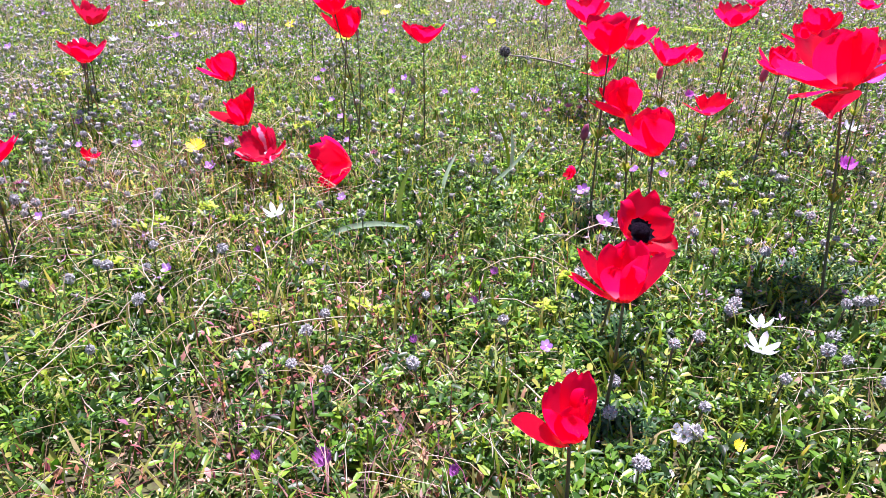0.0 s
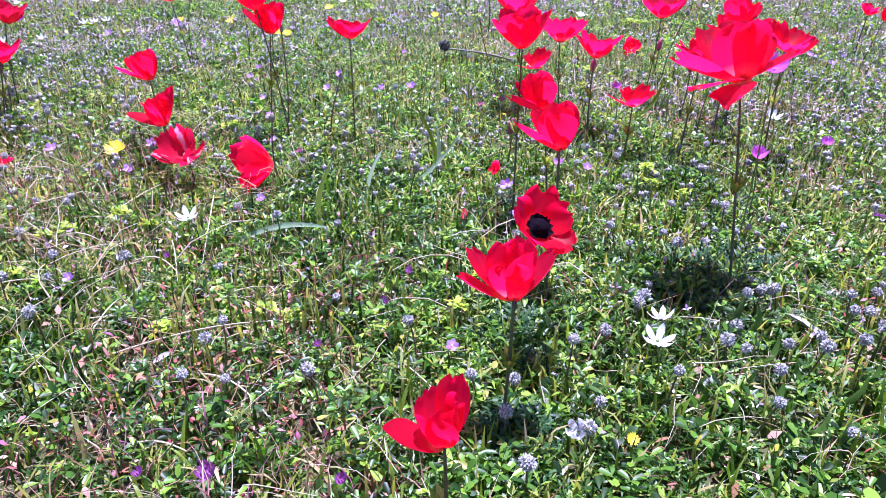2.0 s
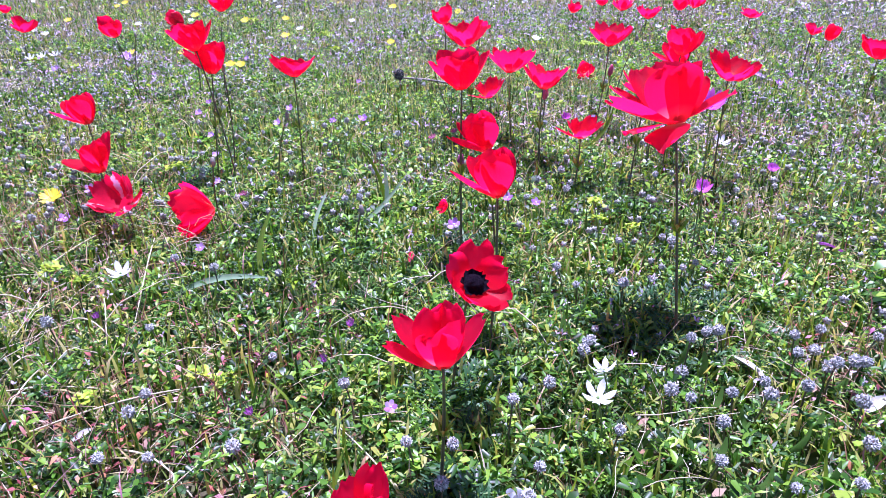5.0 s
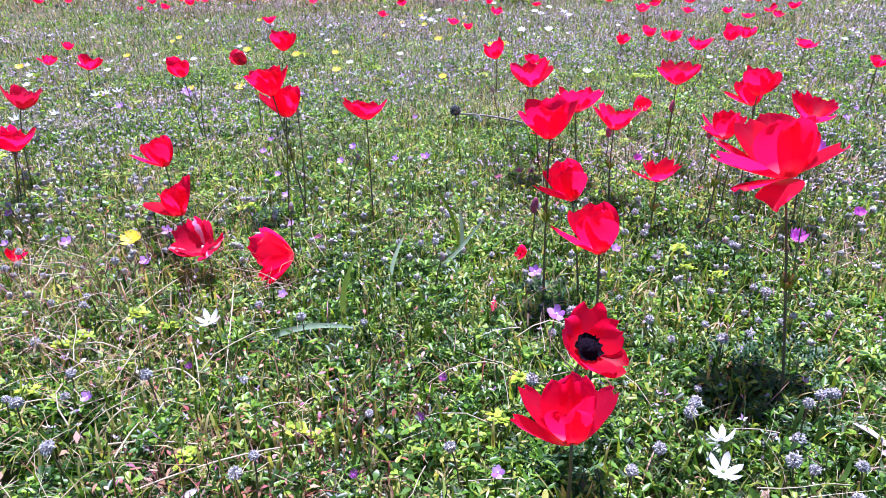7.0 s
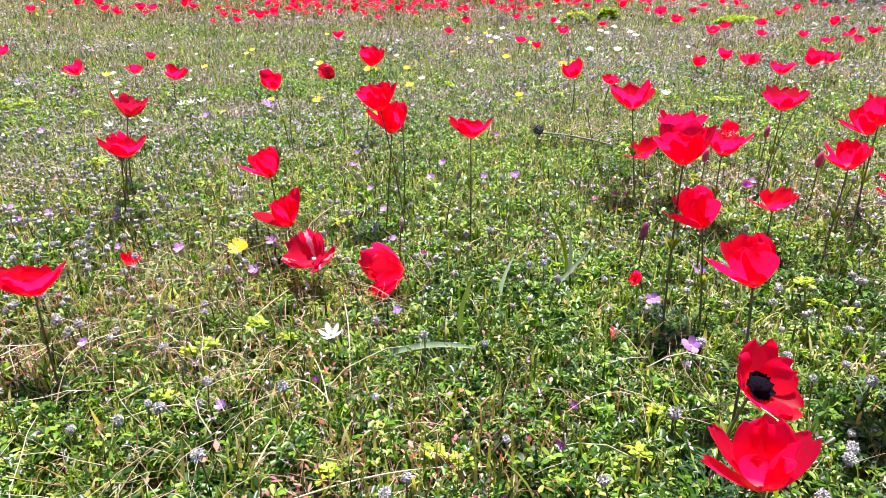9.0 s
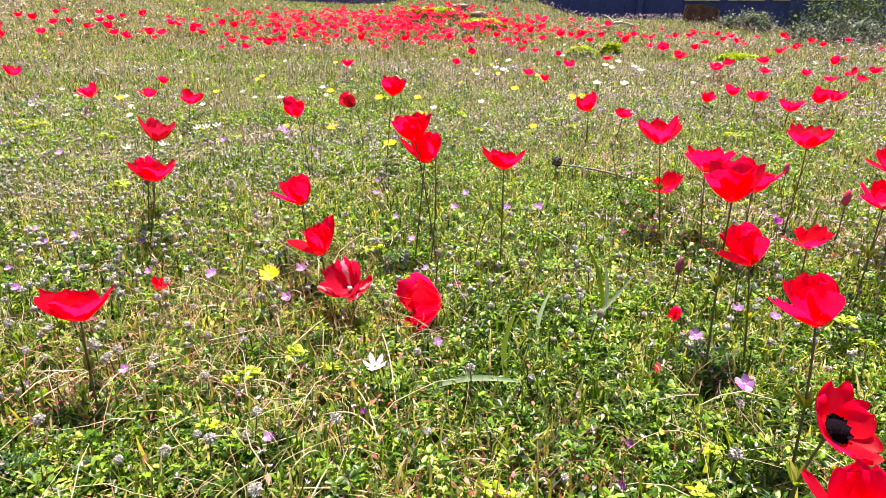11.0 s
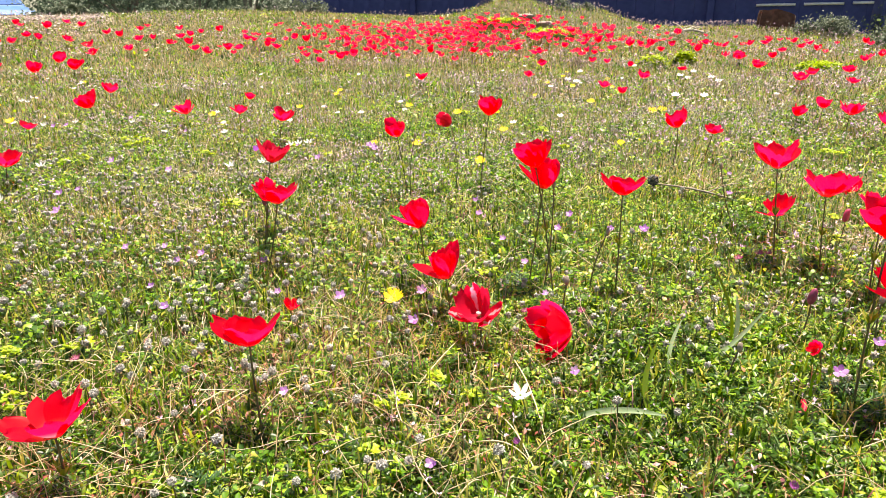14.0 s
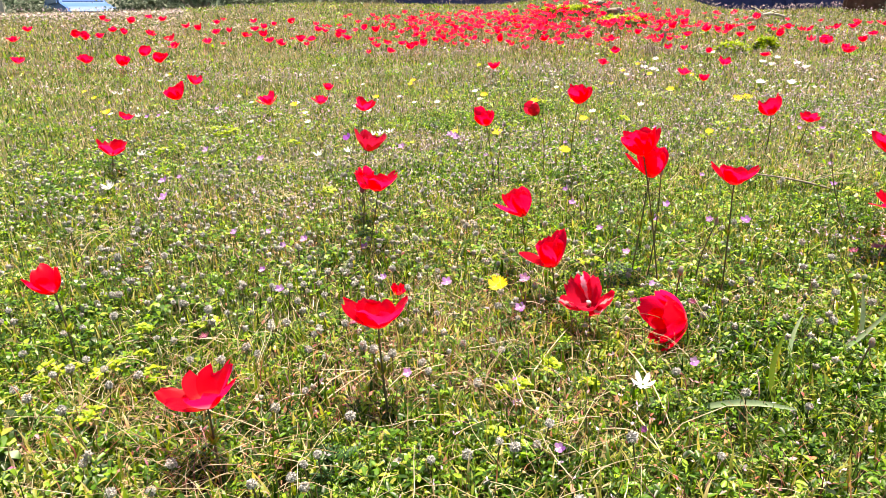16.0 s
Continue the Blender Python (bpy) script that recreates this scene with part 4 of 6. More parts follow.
# ---- the anemones, nearest first ----
anemone("bowl", 0.561, -0.01, 0.109, 0.042, 8, 120, spin=0, close="lopsided bowl")
anemone("fan", 0.607, 0.099, 0.136, 0.061, 10, 120, spin=0, close="open goblet")
anemone("face", 0.638, 0.186, 0.130, 0.056, 44, 300, spin=0, close="lobed face")
anemone("bowl", 0.668, 0.303, 0.175, 0.060, 12, 110, spin=0, close="half bowl")
anemone("fan", 0.675, 0.474, 0.166, 0.062, 14, 150, spin=14, close="half bowl")
anemone("wide", 0.828, 0.317, 0.226, 0.090, 20, 112, spin=0, close="broad star")
anemone("cup", 0.65, 0.476, 0.236, 0.063, 6, 180, spin=8, close="deep bowl")
anemone("star", 0.779, 0.95, 0.164, 0.093, 14, 60)
anemone("dish", -0.132, 0.206, 0.098, 0.078, 6, 150, spin=0, close="spread wings")
anemone("dish", -0.005, 0.342, 0.127, 0.062, 3, 100, spin=0, close="shallow bowl")
anemone("fan", 0.152, 0.661, 0.1, 0.064, 10, 150, spin=-10, close="lopsided bowl")
anemone("fan", 0.09, 0.786, 0.136, 0.066, 14, 150, spin=20, close="half bowl")
anemone("bowl", -0.182, 0.854, 0.144, 0.068, 4, 0, spin=20, close="shallow bowl")
anemone("fan", -0.261, 1.03, 0.182, 0.071, 20, 20, mat=M_CRIMSON, label="dark crimson anemone with ragged purplish petals")
anemone("cup", 0.276, 0.78, 0.241, 0.064, 14, 150, spin=30, close="deep bowl")
anemone("cup", 0.296, 0.795, 0.207, 0.066, 8, 10, spin=-6, close="half bowl")
anemone("bowl", 0.418, 0.797, 0.19, 0.060, 4, 0, spin=-15, close="shallow bowl")
anemone("star", 0.7, 0.979, 0.207, 0.095, 6, 180)
anemone("bowl", 0.762, 1.118, 0.081, 0.074, 8, 190, spin=20, close="spread wings")
anemone("star", 0.818, 0.83, 0.156, 0.085, 10, 30)
anemone("star", 0.848, 0.689, 0.108, 0.062, 5, 0, spin=0, close="spread wings")
anemone("bowl", 0.936, 0.689, 0.175, 0.064, 8, 90, spin=10, close="open goblet")
anemone("bowl", 1.065, 0.895, 0.184, 0.066, 12, 180, spin=-20, close="half bowl")
anemone("cup", 1.033, 0.805, 0.215, 0.064, 10, 20, spin=20, close="deep bowl")
anemone("star", 1.063, 0.7, 0.186, 0.069, 14, 250)
anemone("star", 0.981, 1.025, 0.195, 0.087, 4, 0)
anemone("cup", 0.152, 1.45, 0.241, 0.070, 6, 20, spin=50, close="deep bowl")
anemone("cup", -0.069, 1.339, 0.195, 0.061, 10, 200)
anemone("bowl", 0.716, 1.998, 0.14, 0.088, 16, 190)
anemone("bowl", 0.852, 2.068, 0.1, 0.059, 8, 0)
anemone("cup", 0.621, 3.685, 0.124, 0.081, 8, 0)
anemone("bowl", 0.691, 3.391, 0.118, 0.056, 8, 0)
anemone("star", 0.912, 4.245, 0.14, 0.103, 8, 0)
anemone("cup", 0.177, 4.253, 0.145, 0.074, 8, 0)
anemone("cup", -0.498, 3.997, 0.142, 0.076, 3, 0)
anemone("star", 1.833, 4.189, 0.138, 0.105, 20, 30)
anemone("bowl", 1.297, 2.602, 0.105, 0.064, 8, 0)
anemone("bowl", 1.492, 2.868, 0.11, 0.071, 8, 0)
anemone("bowl", 1.525, 2.671, 0.106, 0.105, 12, 0)
anemone("star", 1.529, 2.361, 0.104, 0.105, 8, 0)
anemone("bowl", 1.767, 2.646, 0.109, 0.09, 8, 0)
anemone("bowl", 1.854, 2.706, 0.109, 0.105, 8, 0)
anemone("bowl", 1.894, 2.281, 0.103, 0.079, 8, 0)
anemone("bowl", -1.161, 1.329, 0.094, 0.092, 6, 0)
anemone("bowl", -1.554, 1.888, 0.105, 0.059, 8, 0)
anemone("cup", -1.812, 2.57, 0.118, 0.105, 25, 200)
anemone("cup", -2.057, 3.099, 0.133, 0.105, 6, 0)
anemone("star", -1.24, 2.416, 0.108, 0.105, 14, 190)
anemone("bowl", -0.997, 2.429, 0.107, 0.077, 8, 0)
anemone("bowl", -1.157, 2.888, 0.118, 0.059, 8, 0)
anemone("cup", -0.673, 2.099, 0.125, 0.08, 20, 340)
anemone("bowl", -3.18, 3.913, 0.196, 0.105, 8, 0)
anemone("bowl", -3.523, 3.955, 0.21, 0.105, 8, 0)
anemone("bowl", -3.434, 4.496, 0.234, 0.105, 8, 0)
anemone("bowl", -3.076, 4.18, 0.2, 0.105, 8, 0)
anemone("cup", 1.074, 1.547, 0.034, 0.065, 30, 30)
anemone("star", 1.202, 0.942, 0.137, 0.072, 12, 300)
anemone("cup", -0.439, 0.349, 0.129, 0.049, 25, 190)
anemone("bowl", 1.672, 1.231, 0.129, 0.089, 5, 0)
anemone("cup", 1.707, 1.481, 0.131, 0.053, 20, 0)
anemone("cup", 1.717, 1.577, 0.129, 0.054, 10, 0)
anemone("cup", -0.234, 0.932, 0.129, 0.058, 10, 0)
anemone("bowl", -5.102, 4.889, 0.349, 0.105, 8, 165)
anemone("star", -5.578, 5.554, 0.435, 0.105, 4, 285)
anemone("cup", -4.942, 5.48, 0.376, 0.105, 18, 120)
anemone("bowl", -4.699, 5.326, 0.355, 0.105, 8, 330)
anemone("star", -4.653, 5.478, 0.36, 0.099, 18, 180)
anemone("bowl", -4.881, 5.942, 0.409, 0.1, 8, 300)
anemone("bowl", -4.666, 5.84, 0.384, 0.086, 18, 345)
anemone("cup", -5.217, 6.675, 0.501, 0.104, 4, 75)
anemone("cup", -4.41, 5.901, 0.373, 0.105, 12, 0)
anemone("bowl", -3.947, 5.573, 0.319, 0.105, 18, 285)
anemone("star", -3.547, 5.062, 0.266, 0.105, 18, 180)
anemone("star", -4.406, 6.532, 0.431, 0.105, 8, 165)
anemone("cup", -4.182, 6.425, 0.41, 0.098, 4, 60)
anemone("star", -3.476, 5.478, 0.289, 0.101, 8, 120)
anemone("star", -3.823, 6.196, 0.367, 0.105, 12, 195)
anemone("star", -3.769, 6.363, 0.374, 0.089, 12, 255)
anemone("star", -4.291, 6.981, 0.466, 0.098, 8, 150)
anemone("cup", -3.416, 6.067, 0.334, 0.085, 12, 285)
anemone("bowl", -3.955, 7.236, 0.47, 0.1, 12, 255)
anemone("cup", -3.574, 6.57, 0.384, 0.104, 8, 300)
anemone("bowl", -3.598, 6.81, 0.41, 0.094, 12, 45)
anemone("cup", -3.266, 6.178, 0.335, 0.098, 18, 300)
anemone("star", -2.943, 5.679, 0.284, 0.105, 4, 165)
anemone("cup", -2.747, 5.521, 0.261, 0.105, 18, 60)
anemone("cup", -3.552, 7.42, 0.46, 0.105, 12, 195)
anemone("star", -3.6, 7.061, 0.432, 0.09, 4, 15)
anemone("cup", -2.714, 5.874, 0.285, 0.104, 18, 330)
anemone("bowl", -2.613, 5.899, 0.282, 0.104, 12, 240)
anemone("bowl", -2.9, 6.733, 0.362, 0.105, 4, 135)
anemone("cup", -2.773, 6.608, 0.35, 0.089, 4, 45)
anemone("cup", -2.591, 6.573, 0.336, 0.088, 8, 195)
anemone("bowl", -2.322, 6.114, 0.287, 0.105, 12, 60)
anemone("cup", -2.467, 7.002, 0.367, 0.08, 12, 150)
anemone("bowl", -2.268, 6.812, 0.348, 0.103, 8, 180)
anemone("star", -2.107, 6.932, 0.355, 0.078, 18, 240)
anemone("star", -1.796, 5.494, 0.229, 0.079, 4, 285)
anemone("bowl", -1.768, 5.699, 0.245, 0.082, 18, 300)
anemone("bowl", -1.619, 5.67, 0.239, 0.086, 12, 195)
anemone("bowl", -1.474, 5.448, 0.222, 0.103, 12, 255)
anemone("bowl", -1.413, 5.655, 0.232, 0.085, 4, 195)
anemone("bowl", -1.84, 6.917, 0.338, 0.09, 4, 180)
anemone("bowl", -5.66, 6.744, 0.542, 0.084, 4, 300)
anemone("bowl", -5.014, 6.983, 0.514, 0.092, 18, 165)
anemone("bowl", -5.289, 7.098, 0.552, 0.087, 12, 345)
anemone("star", -3.972, 3.794, 0.22, 0.104, 4, 270)
anemone("cup", -3.212, 3.979, 0.198, 0.105, 4, 165)
anemone("bowl", -3.49, 4.582, 0.24, 0.105, 18, 135)
anemone("bowl", -3.112, 4.272, 0.204, 0.105, 8, 165)
anemone("bowl", -3.61, 4.041, 0.214, 0.105, 12, 165)
anemone("bowl", 1.842, 5.049, 0.165, 0.105, 12, 180)
anemone("cup", 2.229, 6.022, 0.2, 0.078, 4, 270)
anemone("bowl", 1.899, 5.82, 0.194, 0.105, 12, 240)
anemone("bowl", 1.241, 4.747, 0.156, 0.065, 12, 105)
anemone("bowl", 1.368, 7.194, 0.287, 0.105, 8, 315)
anemone("star", 1.363, 6.493, 0.239, 0.087, 4, 45)
anemone("bowl", 1.237, 7.017, 0.282, 0.082, 12, 315)
anemone("bowl", 0.829, 7.289, 0.324, 0.099, 18, 75)
anemone("cup", 0.971, 7.635, 0.346, 0.105, 12, 345)
anemone("bowl", 0.568, 7.951, 0.414, 0.095, 18, 120)
anemone("bowl", 1.128, 6.99, 0.284, 0.105, 4, 15)
anemone("bowl", 1.967, 7.417, 0.283, 0.105, 12, 270)
anemone("bowl", 2.089, 7.157, 0.263, 0.105, 12, 150)
anemone("cup", 1.715, 6.582, 0.241, 0.087, 12, 270)
anemone("bowl", 1.9, 8.693, 0.382, 0.105, 18, 135)
anemone("bowl", 1.721, 9.194, 0.44, 0.105, 18, 165)
anemone("star", 2.422, 7.457, 0.273, 0.105, 12, 195)
anemone("star", 2.635, 7.658, 0.277, 0.105, 4, 195)
anemone("bowl", 2.498, 6.647, 0.225, 0.085, 8, 0)
anemone("star", 1.564, 7.097, 0.274, 0.094, 18, 255)
anemone("fan", 3.026, 7.94, 0.288, 0.085, 7, 165)
anemone("dish", 2.831, 7.129, 0.247, 0.085, 5, 285)
anemone("star", 3.078, 7.616, 0.268, 0.085, 18, 120)
anemone("fan", 2.892, 6.886, 0.234, 0.085, 9, 330)
anemone("dish", 2.76, 7.928, 0.295, 0.085, 18, 180)
anemone("fan", 3.842, 8.117, 0.278, 0.085, 10, 300)
anemone("fan", 3.796, 7.286, 0.239, 0.085, 15, 345)
anemone("star", 3.642, 6.684, 0.216, 0.085, 5, 75)
anemone("star", 4.241, 7.416, 0.24, 0.085, 12, 0)
anemone("bowl", 2.836, 4.76, 0.154, 0.085, 18, 285)
anemone("dish", 2.508, 3.869, 0.132, 0.074, 16, 180)
anemone("dish", 2.719, 4.017, 0.135, 0.078, 7, 165)
anemone("star", 2.242, 3.844, 0.13, 0.072, 4, 60)
anemone("dish", 2.321, 4.693, 0.152, 0.085, 9, 120)
anemone("dish", 1.821, 4.107, 0.136, 0.074, 12, 195)
anemone("dish", 2.014, 4.497, 0.147, 0.080, 14, 255)
anemone("dish", 1.973, 6.13, 0.212, 0.085, 10, 150)
anemone("star", 2.831, 5.697, 0.184, 0.085, 11, 285)
anemone("fan", 3.195, 6.227, 0.202, 0.085, 13, 255)
anemone("star", 2.043, 3.951, 0.132, 0.072, 9, 300)
anemone("bowl", 1.873, 5.234, 0.173, 0.085, 12, 45)
anemone("star", 2.379, 3.517, 0.124, 0.068, 18, 300)
anemone("dish", 2.215, 3.501, 0.124, 0.067, 5, 165)
# two odd ones lying low, and one streaked head further off
anemone("fan", 0.322, 0.552, 0.054, 0.080, 72, 205, label="drooping crimson anemone resting on the grass")
anemone("rag", 0.212, 0.580, 0.058, 0.078, 34, 250, mat=M_STRIPED)
anemone("cup", 0.035, 1.471, 0.200, 0.055, 50, 200, mat=M_STRIPED, label="red anemone streaked with white, folding up")
anemone("rag", -0.077, 0.627, 0.028, 0.034, 40, 90, label="shrivelled red anemone low in the grass")

# the thick drift of flowers on the crest
rng = np.random.RandomState(77)
made = 0
while made < 95:
    a, d = radians(rng.normal(-8, 9)), 5.0 + 3.4 * math.sqrt(rng.uniform())
    x, y = 0.4 + d * math.sin(a), -0.25 + d * math.cos(a)
    anemone(("cup", "bowl", "star")[rng.randint(3)], x, y, float(lie(x, y)) + rng.uniform(0.07, 0.14), rng.uniform(0.055, 0.08), rng.randint(3, 20), rng.randint(0, 360))
    made += 1


def drift(n, seed):
    """The rest of the drift as one object: cups of six petals on stalks."""
    rng = np.random.RandomState(seed)
    heads, stalks = [], []
    cup = []
    for k in range(5):
        v, t = [], []
        for j in range(6):
            a = j * math.pi / 3 + k
            c, s = math.cos(a), math.sin(a)
            o = len(v)
            v += [(0, 0, 0), (0.42 * c - 0.24 * s, 0.42 * s + 0.24 * c, 0.25), (0.42 * c + 0.24 * s, 0.42 * s - 0.24 * c, 0.25), ((0.5 + 0.04 * k) * c, (0.5 + 0.04 * k) * s, 0.72 - 0.09 * k)]
            t += [(o, o + 2, o + 1), (o + 1, o + 2, o + 3)]
        cup.append((v, t))
    d = 5.6 + 3.3 * np.sqrt(rng.uniform(0, 1, n))
    a = np.radians(np.where(rng.uniform(0, 1, n) < 0.75, rng.normal(-8.5, 7, n), rng.normal(-4, 15, n)))
    x, y = 0.4 + d * np.sin(a), -0.25 + d * np.cos(a)
    z = lie(x, y) + rng.uniform(0.06, 0.15, n)
    v, t = strew(cup, np.stack([x, y, z], -1), rng.uniform(0, 6.28, n), rng.uniform(-0.3, 0.3, n), rng.uniform(0.045, 0.072, n), rng)
    ob = new("anemone_drift", big_mesh("anemone_drift", v, t, M_PETAL_FAR))
    tagged(ob, "dense drift of scarlet anemones along the meadow crest", "anemones", kind="stuff")
    line = ([(0.012, 0, 0), (-0.012, 0, 0), (0.008, 0, 1), (-0.008, 0, 1)], [(0, 1, 3), (0, 3, 2)])
    v, t = strew([line], np.stack([x, y, lie(x, y) - 0.01], -1), rng.uniform(-0.4, 0.4, n), np.zeros(n), z - lie(x, y) + 0.012, rng)
    ob = new("anemone_stems", big_mesh("anemone_stems", v, t, M_STEM))
    tagged(ob, "thin dark stems of the far anemones", "stems", kind="stuff")


drift(480, 5)


# ---- smaller flowers ----
def little_flower(name, label, category, x, y, z, size, n, half, rise, mat, eye, lean=15, way=270, group=""):
    """A small open flower on a thin stalk: n petals round an eye."""
    g = float(lie(x, y))
    thing = new(name)
    thing.location = (x, y, g - 0.004)
    tagged(thing, label, category, group)
    top = Vector((0, 0, z - g + 0.004))
    part("stem", tube("stem", arc((0.006, 0.004, 0), top, (0.004, 0.002, 0), 5), 0.0009, 0.0007, M_GREENSTEM, 5), thing)
    az = radians(way)
    base = Matrix.Translation(top) @ Matrix.Rotation(radians(lean), 4, Vector((-math.sin(az), math.cos(az), 0)))
    key = (name, n, half, rise)
    if key not in PETALS:
        a = radians(rise)
        v, f = [], []
        for i, u in enumerate((0.06, 0.3, 0.6, 0.85, 1.0)):
            w = half * (0.35, 0.8, 1.0, 0.75, 0.12)[i]
            for s in (-1, 0, 1):
                v.append((0.5 * u * math.cos(a * u), s * w * 0.5, 0.5 * u * math.sin(a * u) - 0.03 * abs(s)))
        for i in range(4):
            for j in range(2):
                k = i * 3 + j
                f.append((k, k + 3, k + 4, k + 1))
        PETALS[key] = mesh_from("petal", v, f, mat, True)
    for k in range(n):
        part("petal", PETALS[key], thing, base @ pose(0, 0, 0, 0, random.uniform(-8, 8), 360 * k / n + random.uniform(-6, 6)) @ Matrix.Scale(size * random.uniform(0.92, 1.08), 4))
    if (name, "eye") not in PETALS:
        PETALS[(name, "eye")] = blob("eye", 0.07 if name != "star_of_bethlehem" else 0.045, 0.05, eye, 3, 0.1, 5, 8)
    part("eye", PETALS[(name, "eye")], thing, base @ Matrix.Scale(size, 4))
    return thing


def white_star(x, y, z, size, lean, way, rise=34):
    little_flower("star_of_bethlehem", "white six-pointed star flower low in the grass", "star flower", x, y, z, size, 6, 0.19, rise, M_WHITE, M_GREENSTEM, lean, way, "white star flowers")


white_star(0.722, 0.128, 0.063, 0.030, 12, 265)
white_star(0.738, 0.168, 0.058, 0.026, 15, 120, 35)
white_star(0.655, 0.067, 0.030, 0.028, 35, 230, 66)
white_star(0.277, 0.396, 0.045, 0.032, 15, 280)
for x, y in ((-1.30, 1.05), (-0.62, 1.55), (-0.55, 1.62), (-1.75, 2.2), (-1.68, 2.3), (1.12, 0.80), (-1.45, 2.35), (-0.9, 2.6)):
    white_star(x, y, float(lie(x, y)) + 0.05, 0.034, 25, 270)


def lilac(x, y, z, size=0.016):
    little_flower("mallow_flower", "small lilac five-petalled flower among clover", "wildflower", x, y, z, size, 5, 0.36, 25, M_LILAC, M_WHITE, 35, 260, "small lilac flowers")


for x, y, z, s in ((0.0, 0.632, 0.05, 0.019), (0.108, 0.713, 0.032, 0.020), (0.645, 0.354, 0.066, 0.020), (0.196, 0.285, 0.03, 0.013), (0.02, 0.36, 0.05, 0.013), (-0.33, 0.83, 0.035, 0.018), (-0.42, 0.86, 0.035, 0.018), (0.16, 1.12, 0.05, 0.018), (0.35, 1.10, 0.06, 0.018), (0.50, 1.08, 0.04, 0.022), (0.22, 0.98, 0.04, 0.016), (0.14, 0.40, 0.03, 0.014), (0.57, 0.17, 0.03, 0.012)):
    lilac(x, y, z, s)
rng = np.random.RandomState(9)
for _ in range(42):
    d, a = rng.uniform(0.7, 3.2), radians(rng.uniform(-48, 38))
    x, y = 0.4 + d * math.sin(a), -0.25 + d * math.cos(a)
    lilac(x, y, float(lie(x, y)) + rng.uniform(0.02, 0.055), rng.uniform(0.012, 0.020))

little_flower("violet_cranesbill", "violet five-petalled flower with rounded petals", "wildflower", 0.912, 0.062, 0.050, 0.036, 5, 0.40, 44, M_VIOLET, M_WHITE, 24, 240)
for x, y, z, s in ((0.907, 0.414, 0.205, 0.037), (0.930, 0.450, 0.100, 0.026), (1.123, 0.641, 0.055, 0.022), (0.85, 0.80, 0.10, 0.02)):
    little_flower("ragged_pink", "magenta flower head with many crinkled petals", "wildflower", x, y, z, s, 15, 0.17, 44, M_MAGENTA, M_VIOLET, 30, 260)


for x, y, z, s in ((0.277, 0.33, 0.03, 0.013), (0.417, 0.023, 0.036, 0.022), (0.51, 0.24, 0.028, 0.015), (0.53, 0.30, 0.028, 0.014), (0.37, 0.03, 0.03, 0.012), (0.50, 0.02, 0.034, 0.014), (0.46, 0.17, 0.03, 0.013)):
    little_flower("purple_tuft", "dull purple ragged flower tuft low in the turf", "wildflower", x, y, z, s, 12, 0.13, 58, M_PURPLE, M_PURPLE, 20, 200, "purple tufts")


for x, y in ((-0.973, 1.079), (-0.985, 1.09), (-1.179, 1.473), (-2.413, 2.87), (-2.36, 2.85), (-1.645, 2.856), (-0.556, 1.945), (-0.575, 1.915), (-0.532, 1.975)):
    white_star(x, y, float(lie(x, y)) + 0.05, 0.036, 20, 265)
for x, y in ((-1.026, 1.585), (-0.775, 1.482), (-0.89, 1.178), (-0.783, 1.032), (-0.409, 1.715), (-0.289, 1.944), (-0.301, 2.015), (-0.270, 1.90), (-0.31, 1.97), (-1.538, 2.472), (-1.708, 2.2), (-1.68, 2.24)):
    lilac(x, y, float(lie(x, y)) + 0.048, 0.026)
little_flower("violet_cranesbill", "violet-blue flower beside a crimson anemone", "wildflower", -0.455, 1.39, 0.13, 0.034, 5, 0.40, 45, M_VIOLET, M_WHITE, 40, 220)


def dandelion(x, y, z, size):
    little_flower("dandelion", "bright yellow dandelion with narrow rays", "dandelion", x, y, z, size, 18, 0.15, 22, M_YELLOW, M_YELLOW, 25, 270, "yellow dandelions")


for x, y, z, s in ((0.073, 0.670, 0.036, 0.034), (0.098, 1.78, 0.04, 0.034), (0.115, 1.6, 0.07, 0.03), (0.69, 0.06, 0.03, 0.010)):
    dandelion(x, y, z, s)
rng = np.random.RandomState(12)
for _ in range(26):
    d, a = rng.uniform(2.2, 5.2), radians(rng.uniform(-45, 8))
    x, y = 0.4 + d * math.sin(a), -0.25 + d * math.cos(a)
    dandelion(x, y, float(lie(x, y)) + rng.uniform(0.03, 0.07), rng.uniform(0.03, 0.05))


def daisy(x, y, z, size):
    little_flower("white_daisy", "small white daisy on the meadow slope", "daisy", x, y, z, size, 9, 0.22, 15, M_WHITE, M_YELLOW, 20, 270, "white daisies")


rng = np.random.RandomState(14)
for _ in range(48):
    d, a = rng.uniform(2.4, 6.5), radians(rng.uniform(-46, 36))
    x, y = 0.4 + d * math.sin(a), -0.25 + d * math.cos(a)
    daisy(x, y, float(lie(x, y)) + rng.uniform(0.03, 0.06), rng.uniform(0.022, 0.036))


for x, y in ((1.219, 4.675), (1.235, 4.488), (1.405, 4.579), (1.401, 4.349), (1.365, 4.959), (0.44, 4.333), (0.486, 4.206), (0.992, 3.548), (1.141, 3.549), (0.538, 4.851), (0.982, 5.343)):
    daisy(x, y, float(lie(x, y)) + 0.06, 0.05)


